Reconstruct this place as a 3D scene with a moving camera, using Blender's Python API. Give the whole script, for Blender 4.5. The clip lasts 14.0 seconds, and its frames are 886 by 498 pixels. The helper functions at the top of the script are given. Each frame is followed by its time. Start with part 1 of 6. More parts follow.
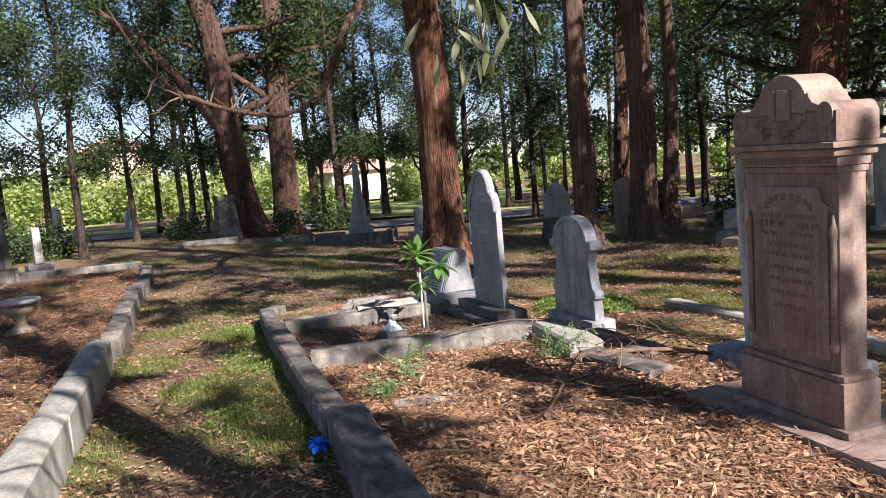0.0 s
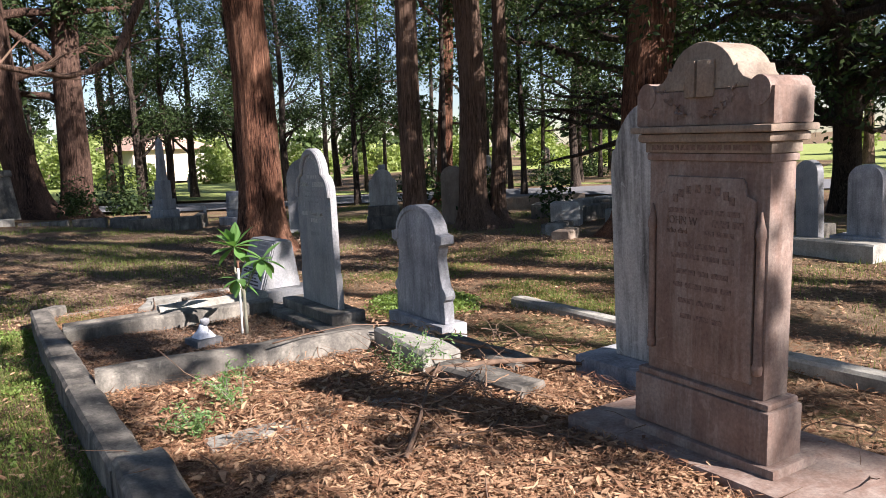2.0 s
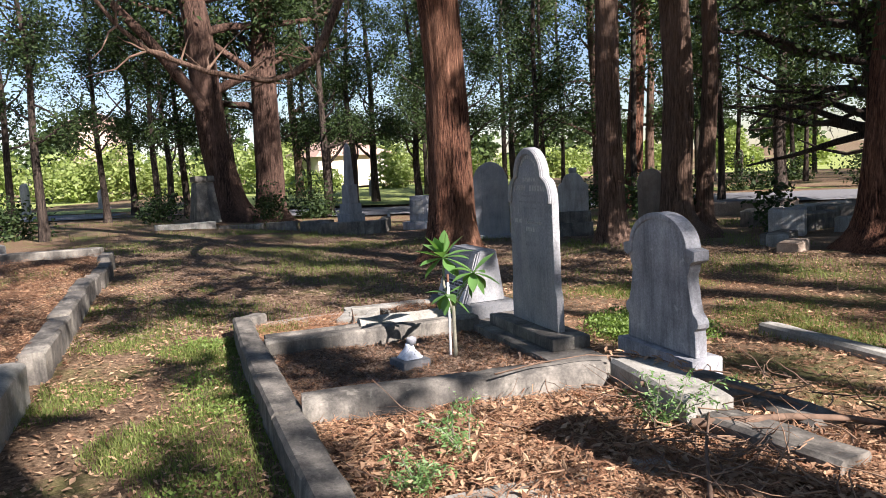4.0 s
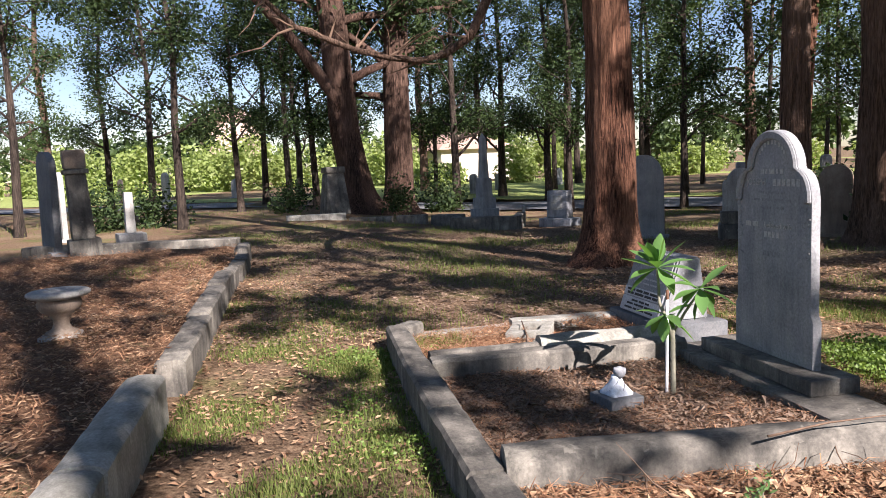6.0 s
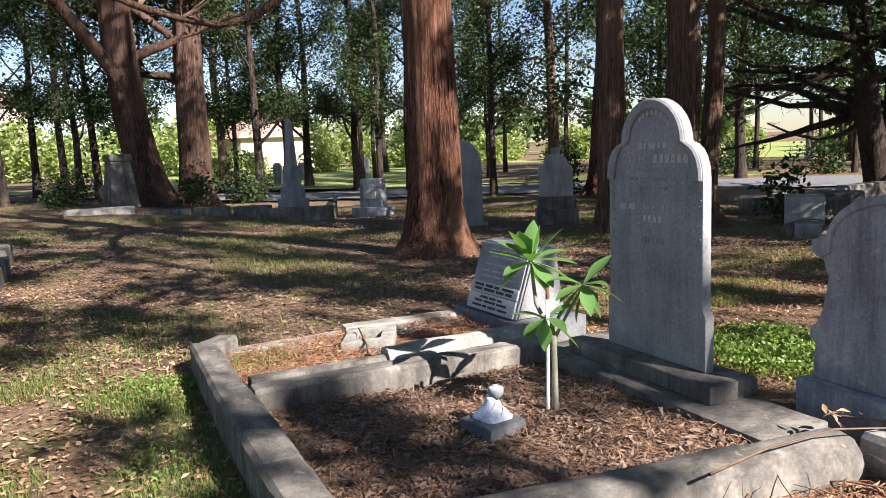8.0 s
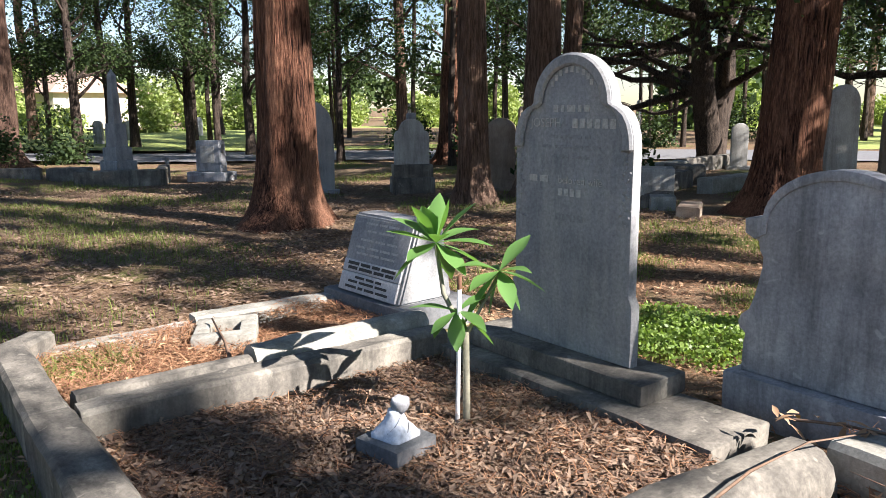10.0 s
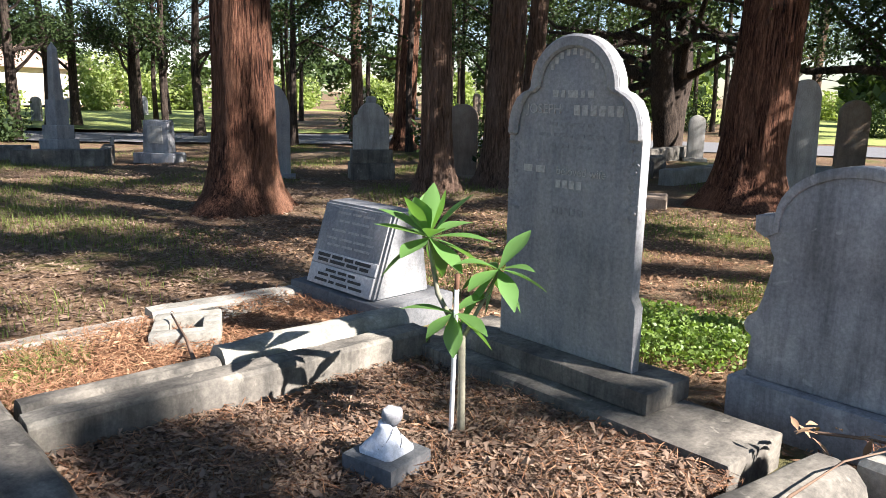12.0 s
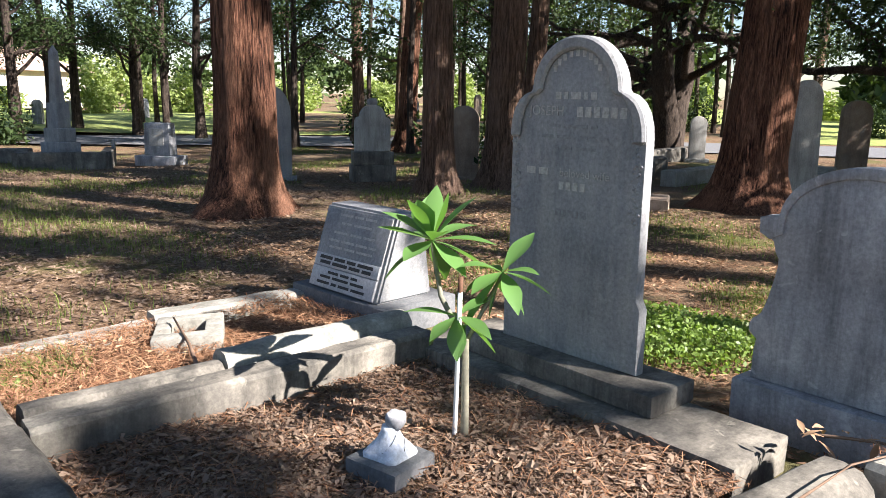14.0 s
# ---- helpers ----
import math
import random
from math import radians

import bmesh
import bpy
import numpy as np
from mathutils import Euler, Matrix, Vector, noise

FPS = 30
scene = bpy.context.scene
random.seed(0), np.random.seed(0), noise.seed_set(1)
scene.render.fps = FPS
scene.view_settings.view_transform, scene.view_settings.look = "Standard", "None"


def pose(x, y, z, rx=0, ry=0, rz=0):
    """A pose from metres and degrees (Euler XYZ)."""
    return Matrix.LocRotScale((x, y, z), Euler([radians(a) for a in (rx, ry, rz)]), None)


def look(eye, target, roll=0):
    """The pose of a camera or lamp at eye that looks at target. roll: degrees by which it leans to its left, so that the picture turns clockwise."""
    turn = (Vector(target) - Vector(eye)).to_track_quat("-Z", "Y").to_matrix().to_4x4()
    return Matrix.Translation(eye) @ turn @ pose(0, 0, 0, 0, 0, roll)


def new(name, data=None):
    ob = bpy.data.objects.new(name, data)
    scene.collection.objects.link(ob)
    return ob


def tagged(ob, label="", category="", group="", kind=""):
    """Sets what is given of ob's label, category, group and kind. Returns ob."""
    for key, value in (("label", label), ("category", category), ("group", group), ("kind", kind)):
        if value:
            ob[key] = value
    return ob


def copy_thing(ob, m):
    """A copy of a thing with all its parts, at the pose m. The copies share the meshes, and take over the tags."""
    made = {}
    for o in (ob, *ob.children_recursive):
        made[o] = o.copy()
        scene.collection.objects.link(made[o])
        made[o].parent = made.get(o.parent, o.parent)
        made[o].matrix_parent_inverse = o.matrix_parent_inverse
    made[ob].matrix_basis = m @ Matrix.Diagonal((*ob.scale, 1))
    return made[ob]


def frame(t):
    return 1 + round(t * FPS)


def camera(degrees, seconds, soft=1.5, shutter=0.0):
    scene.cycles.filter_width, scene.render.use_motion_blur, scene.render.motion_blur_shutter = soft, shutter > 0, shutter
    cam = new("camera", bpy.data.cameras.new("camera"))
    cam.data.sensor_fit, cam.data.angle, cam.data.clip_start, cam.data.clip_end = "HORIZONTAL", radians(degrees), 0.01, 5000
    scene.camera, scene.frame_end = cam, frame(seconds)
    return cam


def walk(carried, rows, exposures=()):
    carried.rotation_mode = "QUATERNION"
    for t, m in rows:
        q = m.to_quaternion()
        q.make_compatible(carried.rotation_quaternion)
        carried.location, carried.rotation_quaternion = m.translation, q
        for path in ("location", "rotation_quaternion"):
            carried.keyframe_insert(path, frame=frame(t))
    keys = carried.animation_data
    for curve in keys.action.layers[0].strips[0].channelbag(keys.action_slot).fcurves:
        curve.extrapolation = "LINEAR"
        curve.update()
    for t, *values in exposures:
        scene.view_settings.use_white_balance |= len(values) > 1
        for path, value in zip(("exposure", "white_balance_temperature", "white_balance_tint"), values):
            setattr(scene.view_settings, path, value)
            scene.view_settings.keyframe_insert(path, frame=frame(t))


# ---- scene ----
cam = camera(60.9, 14.0, soft=0.75)
PATH = [
    (0, (0.46, 0.396, 1.553), (1.082, 2.287, 1.357), -5.0),
    (0.5, (0.544, 0.668, 1.55), (1.34, 2.487, 1.312), -4.9),
    (1, (0.552, 0.897, 1.534), (1.466, 2.658, 1.276), -4.4),
    (1.5, (0.634, 1.125, 1.523), (1.627, 2.84, 1.258), -3.6),
    (2, (0.67, 1.324, 1.51), (1.727, 3.001, 1.248), -2.7),
    (2.5, (0.673, 1.578, 1.53), (1.818, 3.198, 1.278), -2.3),
    (3, (0.637, 1.8, 1.509), (1.695, 3.481, 1.281), -2.8),
    (3.5, (0.678, 2.014, 1.52), (1.547, 3.802, 1.298), -3.4),
    (4, (0.667, 2.242, 1.491), (1.329, 4.116, 1.264), -3.2),
    (6.5, (0.436, 3.656, 1.441), (0.803, 5.609, 1.215), -2.5),
    (7, (0.451, 3.887, 1.411), (0.964, 5.806, 1.172), -2.7),
    (7.5, (0.516, 4.122, 1.417), (1.193, 5.986, 1.161), -2.6),
    (8, (0.541, 4.361, 1.378), (1.395, 6.148, 1.105), -2.4),
    (8.5, (0.534, 4.578, 1.386), (1.531, 6.287, 1.093), -1.8),
    (9, (0.59, 4.732, 1.371), (1.682, 6.377, 1.049), -1.2),
    (11.5, (0.694, 5.382, 1.323), (1.979, 6.86, 0.918), 0.6),
    (12, (0.701, 5.383, 1.323), (2.006, 6.844, 0.918), 1.1),
    (12.5, (0.697, 5.385, 1.319), (2.015, 6.835, 0.918), 1.5),
    (13, (0.7, 5.388, 1.327), (2.027, 6.829, 0.925), 1.4),
    (13.5, (0.702, 5.396, 1.328), (2.031, 6.836, 0.928), 1.2),
    (14, (0.704, 5.397, 1.325), (2.007, 6.861, 0.924), 0.9),
]
walk(cam, [(t, look(eye, target, roll)) for t, eye, target, roll in PATH], [(0.0, 1.36, 6300, 20), (3.0, 1.5, 6300, 18), (6.5, 1.42, 6300, 20), (8.5, 1.65, 6300, 16), (11.5, 1.88, 6300, 14), (14.0, 1.88, 6300, 14)])

# ---- world, sun, exposure ----
SUN_ELEV = radians(36)
SUN_DIR = Vector((0.40, -0.92, 0.0)).normalized()      # from the ground towards the sun, level part
world = bpy.data.worlds.new("sky")
scene.world = world
world.use_nodes = True
wn = world.node_tree.nodes
sky = wn.new("ShaderNodeTexSky")
sky.sky_type = 'NISHITA'
sky.sun_disc = False
sky.sun_elevation = SUN_ELEV
sky.sun_rotation = math.atan2(SUN_DIR.x, SUN_DIR.y)
sky.air_density, sky.dust_density, sky.ozone_density = 1.0, 0.25, 2.0
wn["Background"].inputs["Strength"].default_value = 0.05
world.node_tree.links.new(sky.outputs["Color"], wn["Background"].inputs["Color"])
sun = new("sun", bpy.data.lights.new("sun", 'SUN'))
sun.data.energy, sun.data.angle, sun.data.color = 5.0, radians(0.5), (1.0, 0.94, 0.86)
to_sun = Vector((SUN_DIR.x * math.cos(SUN_ELEV), SUN_DIR.y * math.cos(SUN_ELEV), math.sin(SUN_ELEV)))
sun.matrix_world = look(to_sun * 60, (0, 0, 0))

rng = np.random.default_rng(7)


def ground_z(x, y):
    """Height of the ground: level by the graves, falling gently away behind them."""
    s = min(max(y - 9.5, 0.0), 16.0) * 0.02
    z = -s * min(max((x - 1) / 4, 0), 1) * min(max(1 - (x - 8) / 16, 0), 1)
    left = min(max((-0.5 - x) / 0.25, 0), 1) * min(max((17.5 - y) / 2.0, 0), 1)
    return z + 0.2 * left


# ---- materials ----
def mat(name, rough=0.85, spec=0.3):
    m = bpy.data.materials.new(name)
    m.use_nodes = True
    b = m.node_tree.nodes["Principled BSDF"]
    b.inputs["Roughness"].default_value = rough
    b.inputs["Specular IOR Level"].default_value = spec
    return m, m.node_tree, b


def ramp(nt, fac, stops):
    r = nt.nodes.new("ShaderNodeValToRGB")
    while len(r.color_ramp.elements) < len(stops):
        r.color_ramp.elements.new(0.5)
    for e, (p, c) in zip(r.color_ramp.elements, stops):
        e.position, e.color = p, (*c, 1)
    nt.links.new(fac, r.inputs["Fac"])
    return r.outputs["Color"]


def noise_tex(nt, scale, detail=6.0, rough=0.6, stretch=None, world_space=False, distort=0.0):
    n = nt.nodes.new("ShaderNodeTexNoise")
    n.inputs["Scale"].default_value, n.inputs["Detail"].default_value = scale, detail
    n.inputs["Roughness"].default_value, n.inputs["Distortion"].default_value = rough, distort
    if world_space:
        src = nt.nodes.new("ShaderNodeNewGeometry").outputs["Position"]
    else:
        src = nt.nodes.new("ShaderNodeTexCoord").outputs["Object"]
    if stretch:
        mp = nt.nodes.new("ShaderNodeMapping")
        mp.inputs["Scale"].default_value = stretch
        nt.links.new(src, mp.inputs["Vector"])
        src = mp.outputs["Vector"]
    nt.links.new(src, n.inputs["Vector"])
    return n.outputs["Fac"]


def mixc(nt, fac, a, b, mode='MIX'):
    m = nt.nodes.new("ShaderNodeMix")
    m.data_type, m.blend_type = 'RGBA', mode
    for sock, v in ((m.inputs["Factor"], fac), (m.inputs["A"], a), (m.inputs["B"], b)):
        if isinstance(v, (int, float)):
            sock.default_value = v
        elif isinstance(v, tuple):
            sock.default_value = (*v, 1)
        else:
            nt.links.new(v, sock)
    return m.outputs["Result"]


def bump(nt, b, height, strength=0.4, dist=0.01, under=None):
    n = nt.nodes.new("ShaderNodeBump")
    n.inputs["Strength"].default_value, n.inputs["Distance"].default_value = strength, dist
    nt.links.new(height, n.inputs["Height"])
    if under is not None:
        nt.links.new(under, n.inputs["Normal"])
    nt.links.new(n.outputs["Normal"], b.inputs["Normal"])
    return n.outputs["Normal"]


def stone_mat(name, dark, mid, light, stain, stain_amt=0.5, streak=True, grain=60.0):
    """Weathered stone: two-scale mottling, vertical run-off streaks and lichen spots."""
    m, nt, b = mat(name, 0.88, 0.25)
    big = noise_tex(nt, 3.0, 8, 0.65)
    c = ramp(nt, big, [(0.3, dark), (0.5, mid), (0.72, light)])
    if streak:
        st = noise_tex(nt, 2.2, 7, 0.7, (3.0, 5.0, 0.55))
        f = ramp(nt, st, [(0.45, (0, 0, 0)), (0.68, (1, 1, 1))])
        k = nt.nodes.new("ShaderNodeMath")
        k.operation = 'MULTIPLY'
        k.inputs[1].default_value = stain_amt
        nt.links.new(f, k.inputs[0])
        c = mixc(nt, k.outputs[0], c, stain)
    fine = noise_tex(nt, grain, 5, 0.7)
    c = mixc(nt, 0.55, c, ramp(nt, fine, [(0.3, (0.45, 0.45, 0.45)), (0.7, (1.25, 1.25, 1.25))]), 'MULTIPLY')
    spots = noise_tex(nt, 14.0, 3, 0.5, distort=0.6)
    sp = ramp(nt, spots, [(0.66, (0, 0, 0)), (0.71, (1, 1, 1))])
    k2 = nt.nodes.new("ShaderNodeMath")
    k2.operation = 'MULTIPLY'
    k2.inputs[1].default_value = 0.4
    nt.links.new(sp, k2.inputs[0])
    c = mixc(nt, k2.outputs[0], c, light)
    nt.links.new(c, b.inputs["Base Color"])
    n1 = bump(nt, b, fine, 0.35, 0.004)
    bump(nt, b, noise_tex(nt, 9.0, 6, 0.6), 0.35, 0.012, n1)
    return m


GREY_STONE = stone_mat("grey_headstone", (0.185, 0.19, 0.203), (0.27, 0.275, 0.285), (0.39, 0.39, 0.38), (0.41, 0.40, 0.375), 0.55)
DARK_STONE = stone_mat("dark_headstone", (0.21, 0.215, 0.23), (0.34, 0.345, 0.36), (0.56, 0.56, 0.56), (0.09, 0.09, 0.095), 0.6)
BROWN_STONE = stone_mat("brown_sandstone", (0.16, 0.105, 0.082), (0.25, 0.17, 0.135), (0.37, 0.295, 0.245), (0.42, 0.36, 0.31), 0.55)
BUFF_STONE = stone_mat("buff_sandstone", (0.22, 0.16, 0.12), (0.31, 0.24, 0.18), (0.42, 0.36, 0.29), (0.14, 0.11, 0.09), 0.45)
PALE_STONE = stone_mat("pale_mottled_stone", (0.36, 0.345, 0.325), (0.52, 0.505, 0.475), (0.64, 0.63, 0.60), (0.06, 0.055, 0.05), 0.85)
WHITE_STONE = stone_mat("white_marble_worn", (0.30, 0.29, 0.27), (0.43, 0.42, 0.39), (0.56, 0.55, 0.51), (0.16, 0.15, 0.135), 0.55)
KERB_STONE = stone_mat("kerb_concrete", (0.085, 0.08, 0.072), (0.185, 0.168, 0.142), (0.37, 0.34, 0.28), (0.05, 0.048, 0.043), 0.85)
PALE_KERB = stone_mat("pale_kerb_concrete", (0.22, 0.21, 0.178), (0.36, 0.345, 0.30), (0.50, 0.48, 0.42), (0.12, 0.115, 0.09), 0.55)
PLASTER = stone_mat("white_plaster", (0.55, 0.60, 0.68), (0.66, 0.70, 0.76), (0.75, 0.77, 0.80), (0.5, 0.52, 0.55), 0.2, False)


def bark_mat(name, dark, mid, light):
    m, nt, b = mat(name, 0.92, 0.15)
    fib = noise_tex(nt, 7.0, 10, 0.72, (5.0, 5.0, 0.36), distort=0.7)
    c = ramp(nt, fib, [(0.40, dark), (0.5, mid), (0.66, light)])
    patch = noise_tex(nt, 1.6, 5, 0.6, (1, 1, 0.4))
    c = mixc(nt, ramp(nt, patch, [(0.42, (0, 0, 0)), (0.68, (0.75, 0.75, 0.75))]), c, light)
    c = mixc(nt, 0.7, c, ramp(nt, noise_tex(nt, 30.0, 5, 0.7, (3, 3, 0.25)), [(0.35, (0.35, 0.35, 0.35)), (0.65, (1.25, 1.25, 1.25))]), 'MULTIPLY')
    nt.links.new(c, b.inputs["Base Color"])
    n1 = bump(nt, b, fib, 1.0, 0.07)
    bump(nt, b, noise_tex(nt, 26.0, 5, 0.7, (3, 3, 0.25)), 0.7, 0.012, n1)
    return m


RED_BARK = bark_mat("red_fibrous_bark", (0.016, 0.008, 0.006), (0.135, 0.06, 0.037), (0.36, 0.185, 0.115))
# Red bark with the shade on the far trunk pair put into its colour.
SHADE_BARK = bark_mat("shaded_red_bark", (0.02, 0.013, 0.010), (0.085, 0.05, 0.036), (0.22, 0.135, 0.10))
BROWN_BARK = bark_mat("brown_fibrous_bark", (0.05, 0.032, 0.022), (0.16, 0.10, 0.07), (0.29, 0.19, 0.14))
DARK_BARK = bark_mat("dark_bark", (0.018, 0.014, 0.012), (0.055, 0.043, 0.035), (0.14, 0.105, 0.082))


def leaf_mat(name, a, bcol, trans=0.35, rough=0.45, spec=0.4):
    m, nt, b = mat(name, rough, spec)
    geo = nt.nodes.new("ShaderNodeNewGeometry")
    c = ramp(nt, geo.outputs["Random Per Island"], [(0.0, a), (1.0, bcol)])
    nt.links.new(c, b.inputs["Base Color"])
    tr = nt.nodes.new("ShaderNodeBsdfTranslucent")
    nt.links.new(mixc(nt, 1.0, c, (1.3, 1.4, 0.6), 'MULTIPLY'), tr.inputs["Color"])
    mx = nt.nodes.new("ShaderNodeMixShader")
    mx.inputs[0].default_value = trans
    nt.links.new(b.outputs[0], mx.inputs[1])
    nt.links.new(tr.outputs[0], mx.inputs[2])
    nt.links.new(mx.outputs[0], nt.nodes["Material Output"].inputs["Surface"])
    return m


LEAF_DARK = leaf_mat("gum_leaf_dark", (0.016, 0.032, 0.011), (0.06, 0.092, 0.03), 0.18, 0.6, 0.2)
LEAF_MID = leaf_mat("gum_leaf_mid", (0.028, 0.052, 0.016), (0.092, 0.135, 0.042), 0.22, 0.55, 0.25)
# Far shrub leaf, its albedo raised so that sunlight is part of the colour.
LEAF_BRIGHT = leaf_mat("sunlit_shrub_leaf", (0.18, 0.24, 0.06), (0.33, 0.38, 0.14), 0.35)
LEAF_PLANT = leaf_mat("broad_green_leaf", (0.09, 0.20, 0.05), (0.16, 0.30, 0.09), 0.35, 0.35, 0.5)
LEAF_FERN = leaf_mat("feathery_leaf", (0.10, 0.20, 0.06), (0.20, 0.32, 0.12), 0.35)
LEAF_OLIVE = leaf_mat("pale_olive_leaf", (0.20, 0.24, 0.11), (0.38, 0.40, 0.24), 0.3)
LEAF_WEED = leaf_mat("leafy_weed_leaf", (0.11, 0.18, 0.035), (0.24, 0.33, 0.085), 0.35)
GRASS = leaf_mat("grass_blade", (0.085, 0.125, 0.03), (0.24, 0.27, 0.085), 0.35, 0.6, 0.2)
LITTER = leaf_mat("dry_leaf_litter", (0.13, 0.062, 0.035), (0.52, 0.34, 0.205), 0.06, 0.8, 0.2)
LITTER_DARK = leaf_mat("dark_leaf_litter", (0.085, 0.052, 0.038), (0.31, 0.22, 0.155), 0.06, 0.7, 0.25)
NEEDLES = leaf_mat("dry_red_needles", (0.15, 0.065, 0.034), (0.42, 0.235, 0.135), 0.05, 0.8, 0.15)


def ground_mat():
    m, nt, b = mat("ground_litter_and_grass", 0.95, 0.1)
    soil = ramp(nt, noise_tex(nt, 26, 9, 0.82, world_space=True), [(0.36, (0.05, 0.03, 0.019)), (0.5, (0.17, 0.11, 0.068)), (0.66, (0.36, 0.25, 0.16))])
    turf = ramp(nt, noise_tex(nt, 40, 7, 0.75, world_space=True), [(0.3, (0.05, 0.065, 0.018)), (0.55, (0.13, 0.15, 0.045)), (0.75, (0.26, 0.25, 0.10))])
    patch = noise_tex(nt, 0.75, 5, 0.62, world_space=True)
    c = mixc(nt, ramp(nt, patch, [(0.52, (0, 0, 0)), (0.64, (0.8, 0.8, 0.8))]), soil, turf)
    dry = noise_tex(nt, 0.35, 4, 0.6, world_space=True)
    c = mixc(nt, ramp(nt, dry, [(0.5, (0, 0, 0)), (0.66, (0.5, 0.5, 0.5))]), c, (0.30, 0.235, 0.15))
    nt.links.new(c, b.inputs["Base Color"])
    n1 = bump(nt, b, noise_tex(nt, 60, 6, 0.75, world_space=True), 0.8, 0.02)
    bump(nt, b, noise_tex(nt, 9, 5, 0.6, world_space=True), 0.5, 0.05, n1)
    return m


def mulch_mat(name, dark, mid, light):
    m, nt, b = mat(name, 0.92, 0.15)
    c = ramp(nt, noise_tex(nt, 45, 8, 0.8, world_space=True, distort=1.0), [(0.3, dark), (0.5, mid), (0.72, light)])
    nt.links.new(c, b.inputs["Base Color"])
    bump(nt, b, noise_tex(nt, 45, 8, 0.8, world_space=True, distort=1.0), 1.0, 0.02)
    return m


GROUND = ground_mat()
MULCH = mulch_mat("bark_mulch", (0.05, 0.028, 0.017), (0.16, 0.09, 0.053), (0.34, 0.21, 0.125))


def plain(name, col, rough=0.7, var=0.25, scale=20.0, spec=0.3):
    m, nt, b = mat(name, rough, spec)
    lo, hi = tuple(v * (1 - var) for v in col), tuple(min(v * (1 + var), 1) for v in col)
    f = noise_tex(nt, scale, 6, 0.65)
    nt.links.new(ramp(nt, f, [(0.3, lo), (0.7, hi)]), b.inputs["Base Color"])
    bump(nt, b, f, 0.3, 0.006)
    return m


ASPHALT = plain("asphalt", (0.17, 0.17, 0.175), 0.9, 0.2, 12)
TWIG = plain("dry_twig", (0.17, 0.11, 0.075), 0.9, 0.4, 15)
PALE_TWIG = plain("pale_dead_wood", (0.30, 0.19, 0.12), 0.9, 0.35, 15)
STEM = plain("grey_green_stem", (0.20, 0.19, 0.14), 0.8, 0.3, 25)
WHITE_PIPE = plain("white_plastic", (0.72, 0.72, 0.70), 0.4, 0.08, 8, 0.5)
DARK_CAP = plain("rusty_pipe_end", (0.12, 0.06, 0.035), 0.8, 0.4, 30)
BLUE_CLOTH = plain("blue_plastic_petals", (0.02, 0.14, 0.75), 0.5, 0.3, 30)
INK = plain("black_lettering", (0.06, 0.058, 0.055), 0.8, 0.3, 40)
PLAQUE = stone_mat("pale_plaque", (0.42, 0.42, 0.43), (0.52, 0.52, 0.52), (0.6, 0.6, 0.6), (0.35, 0.35, 0.36), 0.3)
SLATE = stone_mat("dark_granite", (0.10, 0.105, 0.11), (0.15, 0.155, 0.16), (0.22, 0.22, 0.22), (0.26, 0.26, 0.25), 0.3)
BRICK_FAR = plain("pink_brick_wall", (0.55, 0.40, 0.32), 0.9, 0.15, 3)
CREAM_WALL = plain("cream_wall", (0.62, 0.55, 0.44), 0.9, 0.1, 2)
ROOF = plain("red_tile_roof", (0.40, 0.27, 0.21), 0.85, 0.25, 6)
WINDOW_DARK = plain("dark_window_glass", (0.03, 0.035, 0.04), 0.15, 0.1, 3, 0.6)


# ---- mesh helpers ----
def mesh(name, verts, faces, material, smooth=False):
    me = bpy.data.meshes.new(name)
    me.from_pydata([tuple(v) for v in verts], [], [tuple(f) for f in faces])
    me.materials.append(material)
    if smooth:
        me.polygons.foreach_set("use_smooth", np.ones(len(me.polygons), bool))
    me.update()
    return me


def thing(name, m, label, category, group="", kind=""):
    ob = new(name)
    ob.empty_display_size = 0.1
    ob.matrix_world = m
    return tagged(ob, label, category, group, kind)


def put(name, me, parent=None, m=None, label=""):
    ob = new(name, me)
    if parent is not None:
        ob.parent = parent
    if m is not None:
        ob.matrix_basis = m
    return tagged(ob, label)


def part(name, bm, material, parent, label="", smooth=False, m=None):
    me = bpy.data.meshes.new(name)
    bm.to_mesh(me)
    bm.free()
    me.materials.append(material)
    if smooth:
        me.polygons.foreach_set("use_smooth", np.ones(len(me.polygons), bool))
    return put(name, me, parent, m, label)


def smooth_by_angle(bm, deg=35):
    for f in bm.faces:
        f.smooth = True
    for e in bm.edges:
        if len(e.link_faces) == 2 and e.calc_face_angle(0) > radians(deg):
            e.smooth = False


def worn(bm, amount, scale=6.0, seed=0.0):
    """Push the points of a mesh about a little, so that faces are uneven and edges worn."""
    off = Vector((seed * 3.1, seed * 1.7, seed * 2.3))
    bm.normal_update()
    for v in bm.verts:
        n = noise.noise(v.co * scale + off) + 0.5 * noise.noise(v.co * scale * 3.1 + off)
        v.co += v.normal * n * amount


